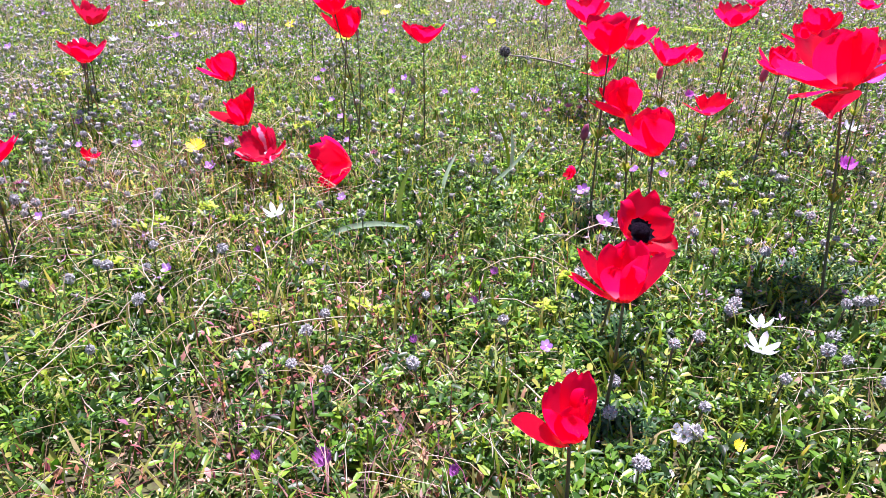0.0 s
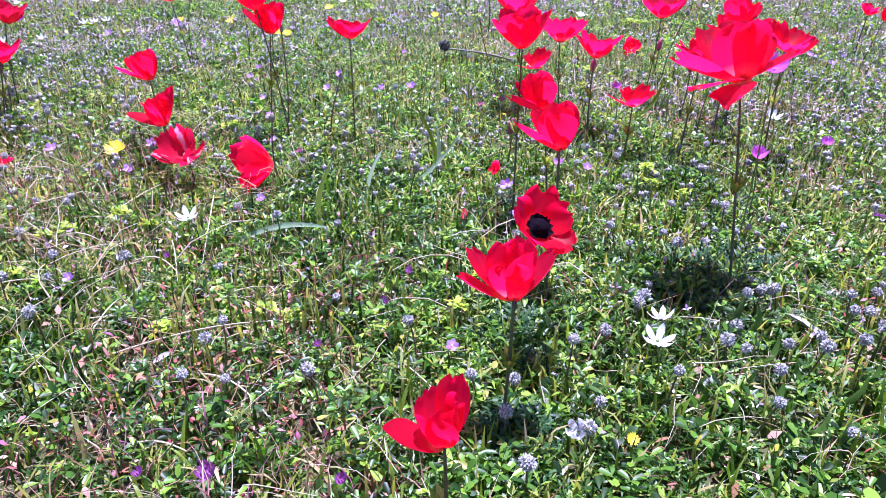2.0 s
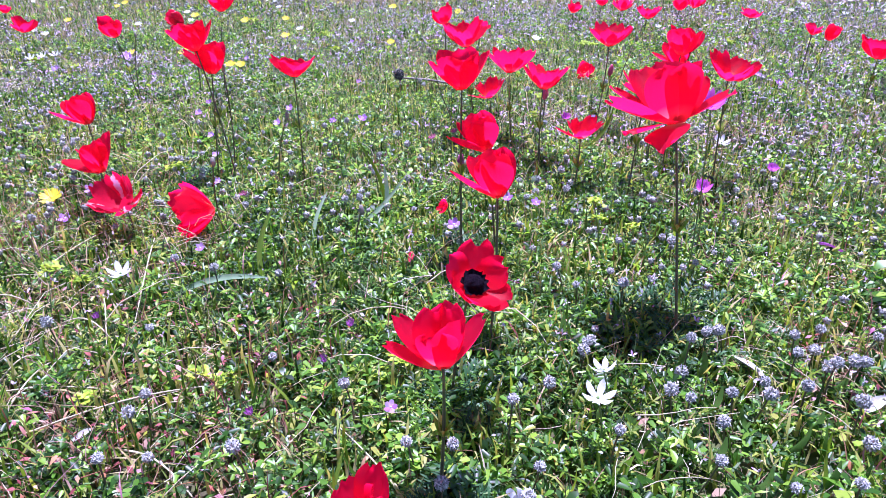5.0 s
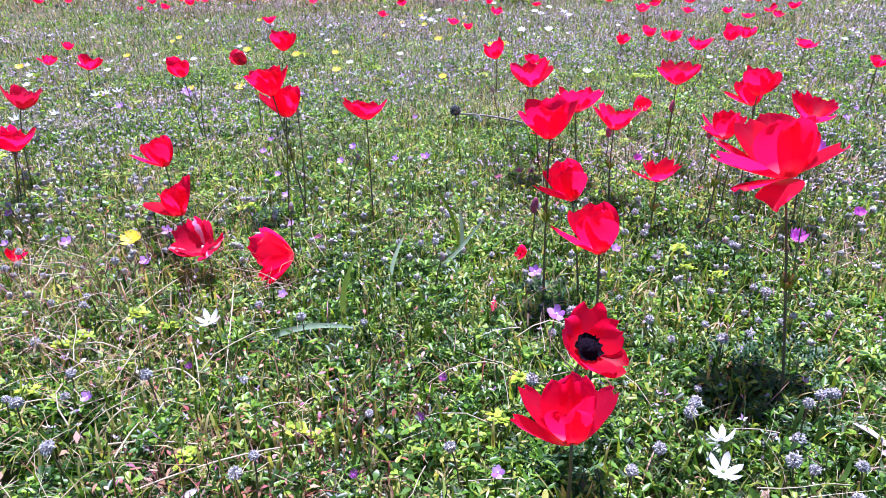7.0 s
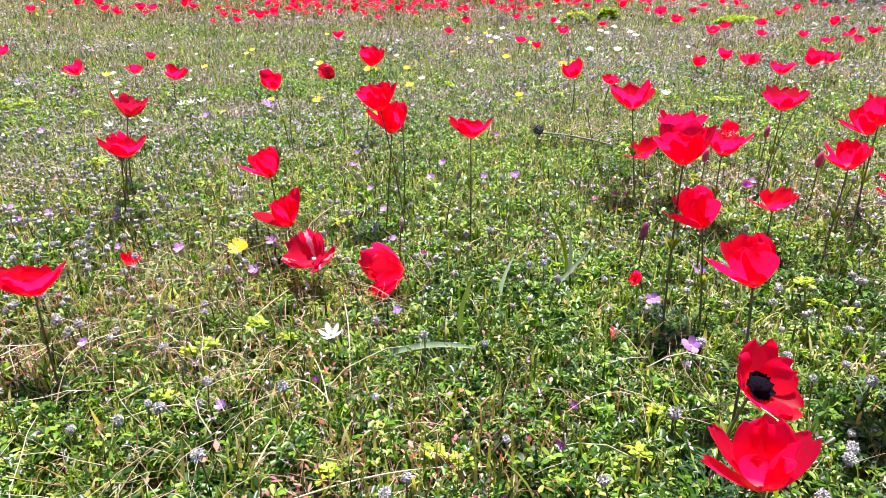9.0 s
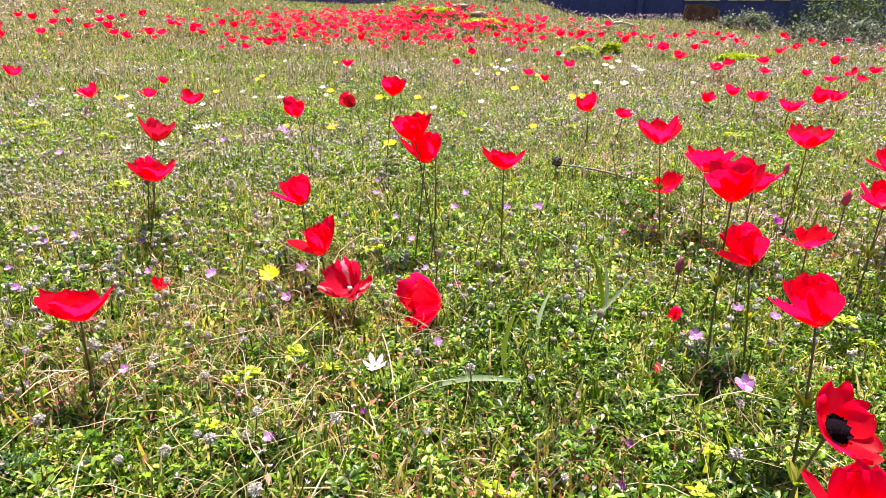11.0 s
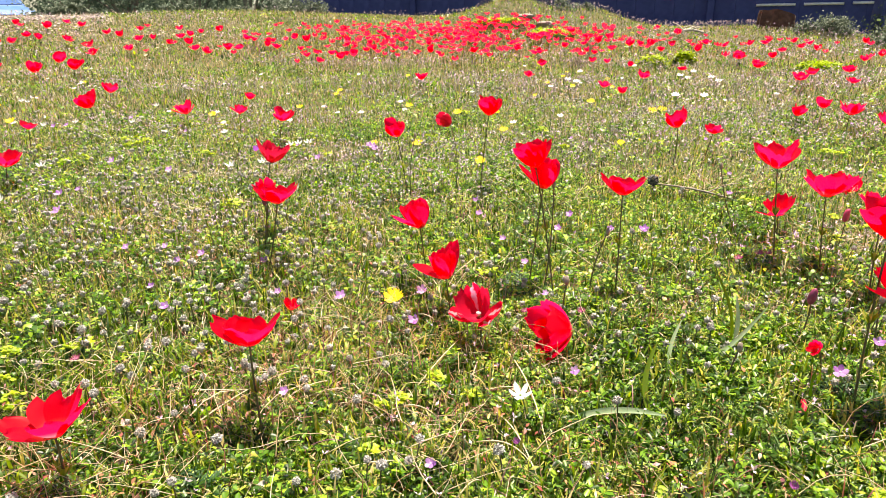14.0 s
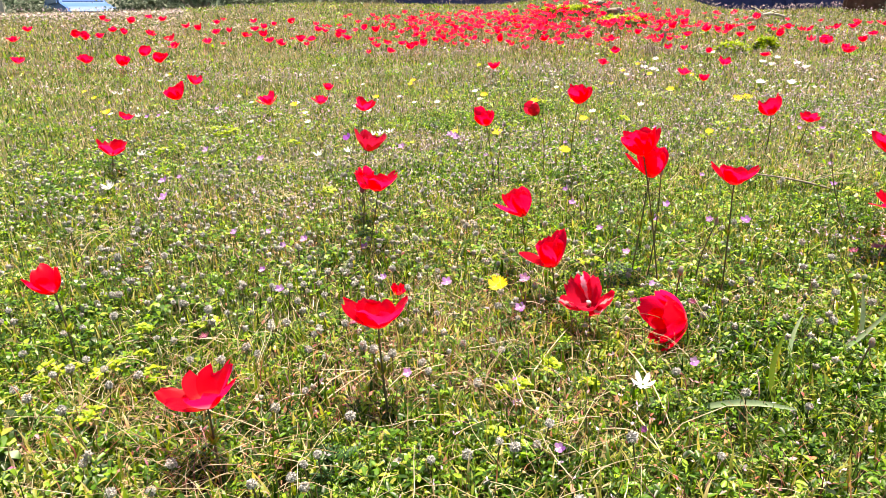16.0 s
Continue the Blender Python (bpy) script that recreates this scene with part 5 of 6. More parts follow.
# spurge: yellow-green umbels
def spurge_head(seed, n, spread):
    r = random.Random(seed)
    v, t = [], []
    for _ in range(n):
        a, d = r.uniform(0, 6.283), spread * math.sqrt(r.random())
        for k in range(3):
            m = Matrix.Translation((d * math.cos(a), d * math.sin(a), r.uniform(-0.15, 0.12) * spread - 0.35 * d * d / spread)) @ pose(0, 0, 0, 0, r.uniform(-35, 15), r.uniform(0, 360))
            o = len(v)
            v += [m @ (Vector(p) * 0.0085 * r.uniform(0.7, 1.2)) for p in ROUND[0]]
            t += [tuple(o + i for i in q) for q in ROUND[1]]
    return mesh_from("umbel", v, t, M_SPURGE)


UMBELS = [spurge_head(k, 10 + 2 * k, 0.013) for k in range(3)]


def spurge(x, y, z, k, heads=1, size=1.0):
    g = float(lie(x, y))
    thing = new("spurge")
    thing.location = (x, y, g - 0.004)
    tagged(thing, "yellow-green spurge umbel in the grass", "spurge", "spurge umbels")
    r = random.Random(k * 13 + 1)
    for h in range(heads):
        top = Vector((r.uniform(-0.016, 0.016) * (heads > 1), r.uniform(-0.016, 0.016) * (heads > 1), z - g + 0.004 + r.uniform(-0.008, 0.004) * (heads > 1)))
        part("stem", tube("stem", arc((0, 0, 0), top, (0.003, 0, 0), 4), 0.0011, 0.0009, M_GREENSTEM, 5), thing)
        ub = part("umbel", UMBELS[(k + h) % 3], thing, Matrix.Translation(top) @ pose(0, 0, 0, r.uniform(-15, 15), r.uniform(-15, 15), r.uniform(0, 360)) @ Matrix.Scale(size, 4))
        tagged(ub, kind="stuff")


for k, (x, y, z) in enumerate(((0.316, 0.203, 0.028), (0.417, 0.222, 0.030), (0.812, 0.455, 0.068), (0.835, 0.526, 0.062), (0.868, 0.492, 0.040), (0.574, 0.235, 0.024), (0.90, 1.05, 0.07), (0.87, 1.12, 0.07), (0.95, 1.0, 0.06), (0.83, 1.02, 0.06), (0.60, 0.30, 0.03), (-0.37, 0.42, 0.04), (-0.33, 0.36, 0.04), (-0.30, 0.44, 0.045), (0.22, 0.42, 0.03), (0.17, 0.44, 0.03), (0.13, 0.30, 0.03))):
    spurge(x, y, z, k, 1 + k % 2, 0.7)
rng = np.random.RandomState(15)
for k in range(26):
    d, a = rng.uniform(1.5, 4.0), radians(rng.uniform(-48, 40))
    x, y = 0.4 + d * math.sin(a), -0.25 + d * math.cos(a)
    spurge(x, y, float(lie(x, y)) + rng.uniform(0.03, 0.06), 40 + k, 2, 0.8 + 0.15 * d)


for k, (x, y) in enumerate(((-0.417, 0.291), (-0.404, 0.303), (-0.285, 0.23), (-0.351, 0.316), (-1.244, 2.06), (-1.262, 2.003), (-1.168, 2.019), (-1.497, 1.834), (0.139, 0.378), (-0.287, 0.327), (0.212, 0.794))):
    spurge(x, y, float(lie(x, y)) + 0.04, 80 + k, 2, 0.75 + 0.25 * max(0, y - 0.6))


def spurge_mound(x, y, r, h, seed):
    """A low rounded bush of spurge: a cushion of leaves topped with yellow bracts."""
    rr = np.random.RandomState(seed)
    g = float(lie(x, y))
    thing = new("spurge_bush")
    thing.location = (x, y, g)
    tagged(thing, "low yellow-flowered spurge cushion on the slope", "bush", "spurge bushes")
    for nm, mat, n, s, lo, hi in (("foliage", M_LEAF, 1500, 0.022, 0.1, 0.85), ("blossom", M_SPURGE, 1300, 0.024, 0.7, 1.08)):
        u, a = np.sqrt(rr.uniform(0, 1, n)), rr.uniform(0, 6.283, n)
        px, py = r * u * np.cos(a), r * 0.7 * u * np.sin(a)
        lump = 0.75 + 0.35 * np.sin(5 * a + seed) * u + rr.uniform(-0.1, 0.1, n)
        pz = h * np.sqrt(np.maximum(0.03, 1 - u * u)) * lump * rr.uniform(lo, hi, n)
        v, t = strew([ROUND, LEAFLET], np.stack([px, py, pz], -1), rr.uniform(0, 6.28, n), rr.uniform(-1, 0.4, n), s * rr.uniform(0.7, 1.3, n), rr)
        part(nm, big_mesh(nm, v, t, mat), thing)


spurge_mound(1.20, 5.85, 0.15, 0.10, 1)
spurge_mound(1.50, 6.05, 0.11, 0.13, 2)
spurge_mound(2.49, 5.70, 0.20, 0.08, 3)
spurge_mound(0.30, 8.0, 0.30, 0.10, 4)
spurge_mound(-0.35, 8.6, 0.35, 0.10, 5)


# buds
def bud(x, y, z, r, mat, label, lean=6):
    g = float(lie(x, y))
    thing = new("flower_bud")
    thing.location = (x, y, g - 0.005)
    tagged(thing, label, "flower bud")
    top = Vector((0.01, 0, z - g + 0.005 - 1.2 * r))
    part("stem", tube("stem", arc((0, 0, 0), top, (0.004, 0.003, 0), 6), 0.0013, 0.0010, M_STEM), thing)
    part("bud", blob("bud", 0.78 * r, 1.5 * r, mat, int(1000 * x) % 97, 0.06, 8, 10, 0.35), thing, Matrix.Translation(top + Vector((0, 0, 1.3 * r))) @ pose(0, 0, 0, lean, lean, 0))


bud(0.655, 0.660, 0.072, 0.0075, M_BUD, "closed plum-coloured anemone bud on a short stem")
bud(0.862, 1.075, 0.080, 0.008, M_PINKBUD, "closed red anemone bud on a thin stem")
bud(1.002, 0.918, 0.111, 0.0085, M_PINKBUD, "pale pink anemone bud with white streaks")
bud(-0.265, 0.961, 0.106, 0.008, M_BUD, "dark plum anemone bud beside an open flower")
bud(1.058, 1.284, 0.085, 0.008, M_PINKBUD, "small red bud low on its stem")
anemone("rag", 0.637, 0.551, 0.048, 0.024, 65, 200, label="shrivelled curl of red petals caught on a stalk")
bud(0.30, 0.80, 0.19, 0.0038, M_TWIG, "brown spent seed knob behind the red flowers")


# grey seed globes on stalks
def globe_mesh(seed, mat=M_GLOBE):
    """A fuzzy ball of short pointed scales."""
    r = random.Random(seed)
    v, t = [], []
    core = 0.70
    for i in range(90):
        z = 1 - 2 * (i + 0.5) / 90
        a = i * 2.39996
        q = math.sqrt(1 - z * z)
        nrm = Vector((q * math.cos(a), q * math.sin(a), z))
        s = nrm.cross(Vector((0.2, 0.3, 1))).normalized()
        b = nrm.cross(s)
        o = len(v)
        tipv = nrm * r.uniform(0.78, 1.12) + s * r.uniform(-0.3, 0.3)
        v += [nrm * core + s * 0.2, nrm * core - s * 0.12 + b * 0.18, nrm * core - s * 0.12 - b * 0.18, tipv]
        t += [(o, o + 1, o + 3), (o + 1, o + 2, o + 3), (o + 2, o, o + 3)]
    me = mesh_from("seed_head", v, t, mat)
    return me


GLOBES = [globe_mesh(k) for k in range(4)]


def seed_globe(x, y, z, r, k):
    g = float(lie(x, y))
    thing = new("seed_globe")
    thing.location = (x, y, g - 0.004)
    tagged(thing, "fuzzy grey-blue seed globe on a thin stalk", "seed head", "grey seed globes")
    rr = random.Random(k)
    top = Vector((rr.uniform(-0.012, 0.012), rr.uniform(-0.012, 0.012), z - g + 0.004))
    part("stem", tube("stem", arc((0, 0, 0), top, (rr.uniform(-0.004, 0.004), 0.002, 0), 5), 0.0008, 0.0007, M_STEM, 5), thing)
    part("seed_head", GLOBES[k % 4], thing, Matrix.Translation(top) @ pose(0, 0, 0, rr.uniform(0, 90), 0, rr.uniform(0, 360)) @ Matrix.Diagonal((r, r, r * rr.uniform(0.85, 1.2), 1)))


rng = np.random.RandomState(16)
made = 0
while made < 206:
    d, a = rng.uniform(0.35, 2.0), radians(rng.uniform(-50, 40))
    x, y = 0.4 + d * math.sin(a), -0.25 + d * math.cos(a)
    # thick by the near right edge and over the left of the meadow
    want = 0.6 if (x > 0.66 and y < 0.45) else 0.7 if x < 0.0 else 0.22
    if rng.uniform() > want or (d > 1.2 and rng.uniform() < 0.4):
        continue
    seed_globe(x, y, float(lie(x, y)) + rng.uniform(0.028, 0.062), rng.uniform(0.0040, 0.0064), made)
    made += 1
rng = np.random.RandomState(17)
for k in range(34):
    x, y = rng.uniform(0.72, 0.99), rng.uniform(0.03, 0.25)
    seed_globe(x, y, rng.uniform(0.030, 0.058), rng.uniform(0.0046, 0.0066), 500 + k)
for k in range(60):
    x, y = rng.uniform(-0.65, 0.12), rng.uniform(0.12, 0.62)
    seed_globe(x, y, float(lie(x, y)) + rng.uniform(0.026, 0.05), rng.uniform(0.0046, 0.0064), 560 + k)
rng = np.random.RandomState(18)
x, y, d = sector(0.75, 4.2, 14000, rng)
thick = np.exp(-((x + 0.55) / 0.75) ** 2 - ((y - 0.95) / 0.75) ** 2)
keep = rng.uniform(0, 1, len(x)) < np.clip((0.45 + 0.55 * thick) * (1.6 * soft_noise(x, y, 3.2, 71) - 0.58 + 0.6 * thick), 0.02, 0.85) * np.where(d < 1.5, 1.0, 0.55)
x, y, d = x[keep], y[keep], d[keep]
gv, gt = strew(TUFTS, np.stack([x, y, lie(x, y) + rng.uniform(0.008, 0.026, len(x))], -1), rng.uniform(0, 6, len(x)), rng.uniform(-0.3, 0.3, len(x)), rng.uniform(0.008, 0.0125, len(x)) * (0.85 + 0.15 * d), rng)
tagged(new("far_seed_heads", big_mesh("far_seed_heads", gv, gt, M_SEEDHEAD)), "countless small grey seed heads through the meadow", "seed heads", kind="stuff")


# broad blades
def broad_blade(pts, width, label, mat=M_BLUEGREEN):
    """A broad leaf along points, keeled along its middle."""
    pts = [Vector(p) for p in pts]
    foot = pts[0].copy()
    v, f = [], []
    n = len(pts) - 1
    for k, p in enumerate(pts):
        way = (pts[min(k + 1, n)] - pts[max(k - 1, 0)]).normalized()
        side = way.cross(Vector((0.1, -0.75, 0.65))).normalized()
        w = width * (math.sin(math.pi * (0.12 + 0.86 * k / n)) ** 0.6)
        keel = way.cross(side) * w * 0.35
        v += [p - foot + side * w, p - foot + keel, p - foot - side * w]
    for k in range(n):
        for j in range(2):
            a = k * 3 + j
            f.append((a, a + 3, a + 4, a + 1))
    ob = new("broad_blade", mesh_from("broad_blade", v, f, mat, True))
    ob.location = foot
    return tagged(ob, label, "leaf blade")


broad_blade(arc((0.325, 0.405, 0.012), (0.432, 0.395, 0.034), (0, 0, 0.010)), 0.0034, "long blue-green blade lying across the clover")
broad_blade(arc((0.425, 0.415, 0.005), (0.430, 0.47, 0.085), (-0.012, 0, 0.0)), 0.0032, "bright green upright grass blade", M_GRASS)
broad_blade(arc((0.462, 0.54, 0.005), (0.480, 0.585, 0.062), (-0.006, 0, 0.0)), 0.0026, "pale grey-green pointed blade")
broad_blade(arc((0.553, 0.60, 0.010), (0.556, 0.625, 0.085), (0.004, 0, 0.0)), 0.0030, "pale grey-green pointed blade")
broad_blade(arc((0.500, 0.56, 0.010), (0.588, 0.60, 0.080), (0.0, 0, -0.012)), 0.0028, "narrow blue-green blade bowed over the grass")
broad_blade(arc((0.555, 0.62, 0.005), (0.520, 0.62, 0.125), (0.012, 0, 0.0)), 0.0025, "narrow dark blade standing in the grass", M_GRASS)
broad_blade(arc((0.91, 0.88, 0.02), (0.96, 0.90, 0.09), (0.01, 0, 0.0)), 0.0032, "bright green upright grass blade", M_GRASS)
for k in range(26):
    r = random.Random(k + 400)
    x, y = r.uniform(0.72, 1.05), r.uniform(0.02, 0.30)
    a, h = r.uniform(0, 6.283), r.uniform(0.025, 0.05)
    broad_blade(arc((x, y, 0.004), (x + 0.018 * math.cos(a), y + 0.018 * math.sin(a), h), (0.006 * math.cos(a), 0.006 * math.sin(a), 0), 6), r.uniform(0.0024, 0.0042), "pointed oval green leaf by the white stars", M_GREY_LEAF)

for x, y, tip, h, w in ((0.226, 0.076, 0.23, 0.03, 0.0042), (0.25, 0.064, 0.266, 0.022, 0.004), (0.226, 0.031, 0.244, 0.01, 0.0038), (0.3, 0.036, 0.31, 0.02, 0.0036), (0.474, 0.029, 0.48, 0.022, 0.0034), (0.757, 0.141, 0.753, 0.03, 0.004), (0.803, 0.075, 0.809, 0.026, 0.0044), (0.907, 0.2, 0.929, 0.008, 0.004), (0.796, 0.195, 0.786, 0.034, 0.003), (0.839, 0.213, 0.843, 0.036, 0.0034), (0.882, 0.214, 0.894, 0.03, 0.0034), (0.946, 0.203, 0.956, 0.026, 0.0034), (0.046, 0.24, 0.062, 0.008, 0.004), (0.796, 0.278, 0.786, 0.03, 0.004)):
    broad_blade(arc((x, y, float(lie(x, y)) + 0.004), (tip, y + 0.006, float(lie(x, y)) + h), (0.004, 0, 0.003), 7), w, "broad grey-green leaf standing in the turf", M_GREY_LEAF)

# long pale stalks that arch over the turf one by one
LONG_STALKS = (
    ((0.114, 0.367, 0.015), (0.189, 0.38, 0.018), 0.02),
    ((0.248, 0.203, 0.012), (0.261, 0.271, 0.021), 0.01),
    ((0.245, 0.411, 0.015), (0.297, 0.295, 0.02), 0.01),
    ((0.22, 0.247, 0.013), (0.245, 0.278, 0.021), 0.012),
    ((0.016, 0.411, 0.012), (0.086, 0.405, 0.017), 0.006),
    ((0.227, 0.236, 0.013), (0.32, 0.224, 0.021), 0.004),
    ((0.231, 0.344, 0.016), (0.296, 0.308, 0.018), 0.014),
    ((-0.081, 0.319, 0.015), (-0.01, 0.464, 0.018), 0.01),
    ((0.143, 0.415, 0.013), (0.196, 0.596, 0.021), 0.01),
    ((0.342, 0.071, 0.016), (0.388, 0.06, 0.02), 0.006),
    ((0.362, 0.155, 0.013), (0.436, 0.096, 0.016), 0.012),
    ((0.586, 0.081, 0.01), (0.53, 0.16, 0.02), 0.004),
    ((0.082, 0.262, 0.011), (0.178, 0.298, 0.02), 0.012),
    ((0.251, 0.563, 0.014), (0.31, 0.329, 0.018), 0.014),
    ((0.267, 0.169, 0.014), (0.437, 0.227, 0.018), 0.012),
)
for k, (a, b, bow) in enumerate(LONG_STALKS):
    ob = new("straw_stalk", tube("straw_stalk", [p - Vector(a) for p in arc(a, b, (0.3 * bow, 0, bow), 9)], 0.0009, 0.0005, M_STRAW, 5))
    ob.location = a
    tagged(ob, "long pale dry stalk arching over the turf", "dry stalk", "long dry stalks")

# dry thistle head with its fallen stick
M_THISTLE = material("dark_thistle", [(0.0, (0.030, 0.030, 0.038)), (0.6, (0.080, 0.078, 0.085)), (1.0, (0.200, 0.190, 0.185))], rough=0.9, patch=0.3)
thistle = new("dry_thistle")
thistle.location = (0.572, 1.461, float(lie(0.572, 1.461)))
tagged(thistle, "dark dried thistle head on a fallen grey stick", "thistle")
part("seed_head", globe_mesh(9, M_THISTLE), thistle, Matrix.Translation((0, 0, 0.058)) @ Matrix.Scale(0.016, 4), "nearly black spiky head")
part("stem", tube("stem", arc((0, 0, 0), (0, 0, 0.05), (0.004, 0, 0), 5), 0.002, 0.0015, M_TWIG), thistle)
part("stick", tube("stick", arc((0.0, 0, 0.050), (0.19, -0.03, 0.022), (0, 0, 0.006), 8), 0.0022, 0.003, M_TWIG), thistle)
part("branch", tube("branch", arc((0.13, -0.02, 0.034), (0.22, 0.03, 0.05), (0, 0, 0.006), 5), 0.002, 0.0012, M_TWIG), thistle)


# tufts of finely cut leaves at the anemones' feet, dark ones with shade coloured in
M_SHADE_TUFT = material("shaded_cut_leaf", [(0.0, (0.024, 0.078, 0.026)), (0.6, (0.055, 0.150, 0.046)), (1.0, (0.110, 0.230, 0.070))], rough=0.5, thin=0.40, patch=0.5, patch_scale=20)


def leaf_tuft(x, y, r, n, size, label, mat=M_SHADE_TUFT):
    """Many feathered leaves rising from one root and bending outwards."""
    rr = np.random.RandomState(int(abs(x * 1000)) + n)
    u, a = np.sqrt(rr.uniform(0, 1, n)), rr.uniform(0, 6.283, n)
    p = np.stack([r * u * np.cos(a), r * u * np.sin(a), rr.uniform(0.0, 0.022, n) * (1.2 - u)], -1)
    v, t = strew([lobed(k) for k in range(6)], p, a + rr.uniform(-0.7, 0.7, n), -rr.uniform(0.25, 1.25, n), size * rr.uniform(0.7, 1.2, n), rr)
    ob = new("leaf_tuft", big_mesh("leaf_tuft", v, t, mat))
    ob.location = (x, y, float(lie(x, y)))
    tagged(ob, label, "leaf tuft", "cut-leaved tufts")


# dark green leaves, most set on the flowers' shadow spots to deepen them
for x, y, r, n in ((0.838, 0.272, 0.038, 70), (0.868, 0.322, 0.042, 70), (0.815, 0.325, 0.032, 40), (0.653, 0.488, 0.030, 80), (0.612, 0.075, 0.026, 60), (0.622, 0.205, 0.022, 50), (0.258, 0.775, 0.036, 70), (-0.012, 0.227, 0.020, 40), (0.690, 0.930, 0.034, 60), (-0.47, 1.40, 0.04, 50)):
    leaf_tuft(x, y, r, n, 0.026, "finely cut green leaf tuft darkened for the anemones' cast shadow")
for x, y, r, n in ((0.560, 0.360, 0.05, 90), (0.52, 0.42, 0.05, 80), (0.74, 0.36, 0.04, 60), (0.34, 0.70, 0.04, 50), (0.66, 0.26, 0.04, 60), (0.92, 0.26, 0.04, 50)):
    leaf_tuft(x, y, r, n, 0.020, "grey-green tuft of finely cut leaves in the turf", M_GREY_LEAF)
leaf_tuft(-0.202, 0.745, 0.016, 26, 0.018, "small silvery tuft of cut leaves over dark soil", M_BLUEGREEN)


def dry_leaf(x, y, length, turn, label, mat=M_BARE):
    """A withered leaf, curled along its length, lying on the turf."""
    v, f = [], []
    for i in range(7):
        u = i / 6
        w = 0.20 * length * math.sin(math.pi * (0.08 + 0.88 * u)) ** 0.7
        for s in (-1, -0.4, 0.4, 1):
            v.append((u * length - length / 2, s * w, 0.10 * length * s * s + 0.12 * length * math.sin(2.4 * u)))
    for i in range(6):
        for j in range(3):
            k = i * 4 + j
            f.append((k, k + 4, k + 5, k + 1))
    ob = new("dry_leaf", mesh_from("dry_leaf", v, f, mat, True))
    ob.matrix_basis = pose(x, y, float(lie(x, y)) + 0.024, 12, -14, turn)
    tagged(ob, label, "dry leaf")


dry_leaf(0.878, 0.205, 0.028, 140, "withered pale leaf curled on the turf")
dry_leaf(0.955, 0.150, 0.024, 20, "withered pale leaf curled on the turf")
dry_leaf(0.372, 0.560, 0.014, 160, "small pale papery seed pod on the grass")
dry_leaf(1.09, 0.432, 0.030, 170, "dark violet withered petal lying on the turf", M_PURPLE)
dry_leaf(0.589, 0.452, 0.018, 80, "curled dark red withered petal in the clover", M_CRIMSON)
dry_leaf(0.045, 0.235, 0.018, 60, "withered pale leaf curled on the turf")
dry_leaf(0.335, 0.160, 0.016, 30, "withered pale leaf curled on the turf")


def spent_stalk(x, y, h, lean):
    """A dry standing stalk that ends in a small dark knob."""
    g = float(lie(x, y))
    thing = new("spent_stalk")
    thing.location = (x, y, g - 0.004)
    tagged(thing, "dry brown flower stalk with a spent dark head", "dry stalk", "spent stalks")
    top = Vector((lean * h, 0.05 * h, h))
    part("stem", tube("stem", arc((0, 0, 0), top, (-0.05 * h, 0, 0), 7), 0.0013, 0.0009, M_STEM, 6), thing)
    part("seed_head", blob("seed_head", 0.0036, 0.0058, M_TWIG, int(h * 1000), 0.18, 6, 8, 0.3), thing, Matrix.Translation(top))


for x, y, h, lean in ((0.333, 0.600, 0.105, -0.03), (-0.03, 1.33, 0.185, 0.05), (0.70, 1.10, 0.17, -0.35), (1.06, 1.22, 0.17, 0.25), (0.985, 0.77, 0.12, 0.1), (0.375, 0.79, 0.12, 0.2), (0.52, 0.50, 0.07, 0.15), (0.735, 0.60, 0.10, -0.1)):
    spent_stalk(x, y, h, lean)
for x, y, z, q in ((0.674, 0.917, 0.050, 0.020), (0.635, 0.90, 0.045, 0.018), (0.275, 0.630, 0.042, 0.016), (0.355, 0.640, 0.042, 0.016), (0.70, 0.95, 0.040, 0.018), (-0.10, 0.50, 0.035, 0.015), (-0.28, 0.42, 0.035, 0.016)):
    little_flower("purple_tuft", "dull plum ragged flower head low in the turf", "wildflower", x, y, z, q, 14, 0.11, 34, M_BUD, M_BUD, 15, 220, "plum tufts")


# bare dead twigs on the slope
def dead_twig(x, y, h, seed):
    r = random.Random(seed)
    g = float(lie(x, y))
    thing = new("dead_twig")
    thing.location = (x, y, g - 0.01)
    tagged(thing, "bare grey forked twig standing in the grass", "twig", "dead twigs")
    top = Vector((r.uniform(-0.4, 0.4) * h, 0, h))
    main = arc((0, 0, 0), top, (0.06 * h, 0, 0), 6)
    part("stalk", tube("stalk", main, 0.012 * h + 0.002, 0.004, M_TWIG), thing)
    for k in (2, 3, 4):
        w = main[k] + Vector((r.uniform(-0.45, 0.45), r.uniform(-0.2, 0.2), r.uniform(0.1, 0.4))) * h
        part("side_twig", tube("side_twig", arc(main[k], w, (0, 0, 0.05 * h), 4), 0.004, 0.002, M_TWIG, 5), thing)


for k, (x, y, h) in enumerate(((0.62, 6.0, 0.22), (0.55, 5.2, 0.16), (-1.75, 5.4, 0.12), (0.42, 7.2, 0.25))):
    dead_twig(x, y, h, k)
for k, (x, y) in enumerate(((0.0, 8.9), (0.25, 8.6))):
    ob = new("pale_stone", blob("pale_stone", 0.11, 0.035, M_STONE, 60 + k, 0.15, 8, 12))
    ob.location = (x, y, float(lie(x, y)) + 0.03)
    tagged(ob, "low pale weathered stone half sunk in the turf", "stone", "pale stones")


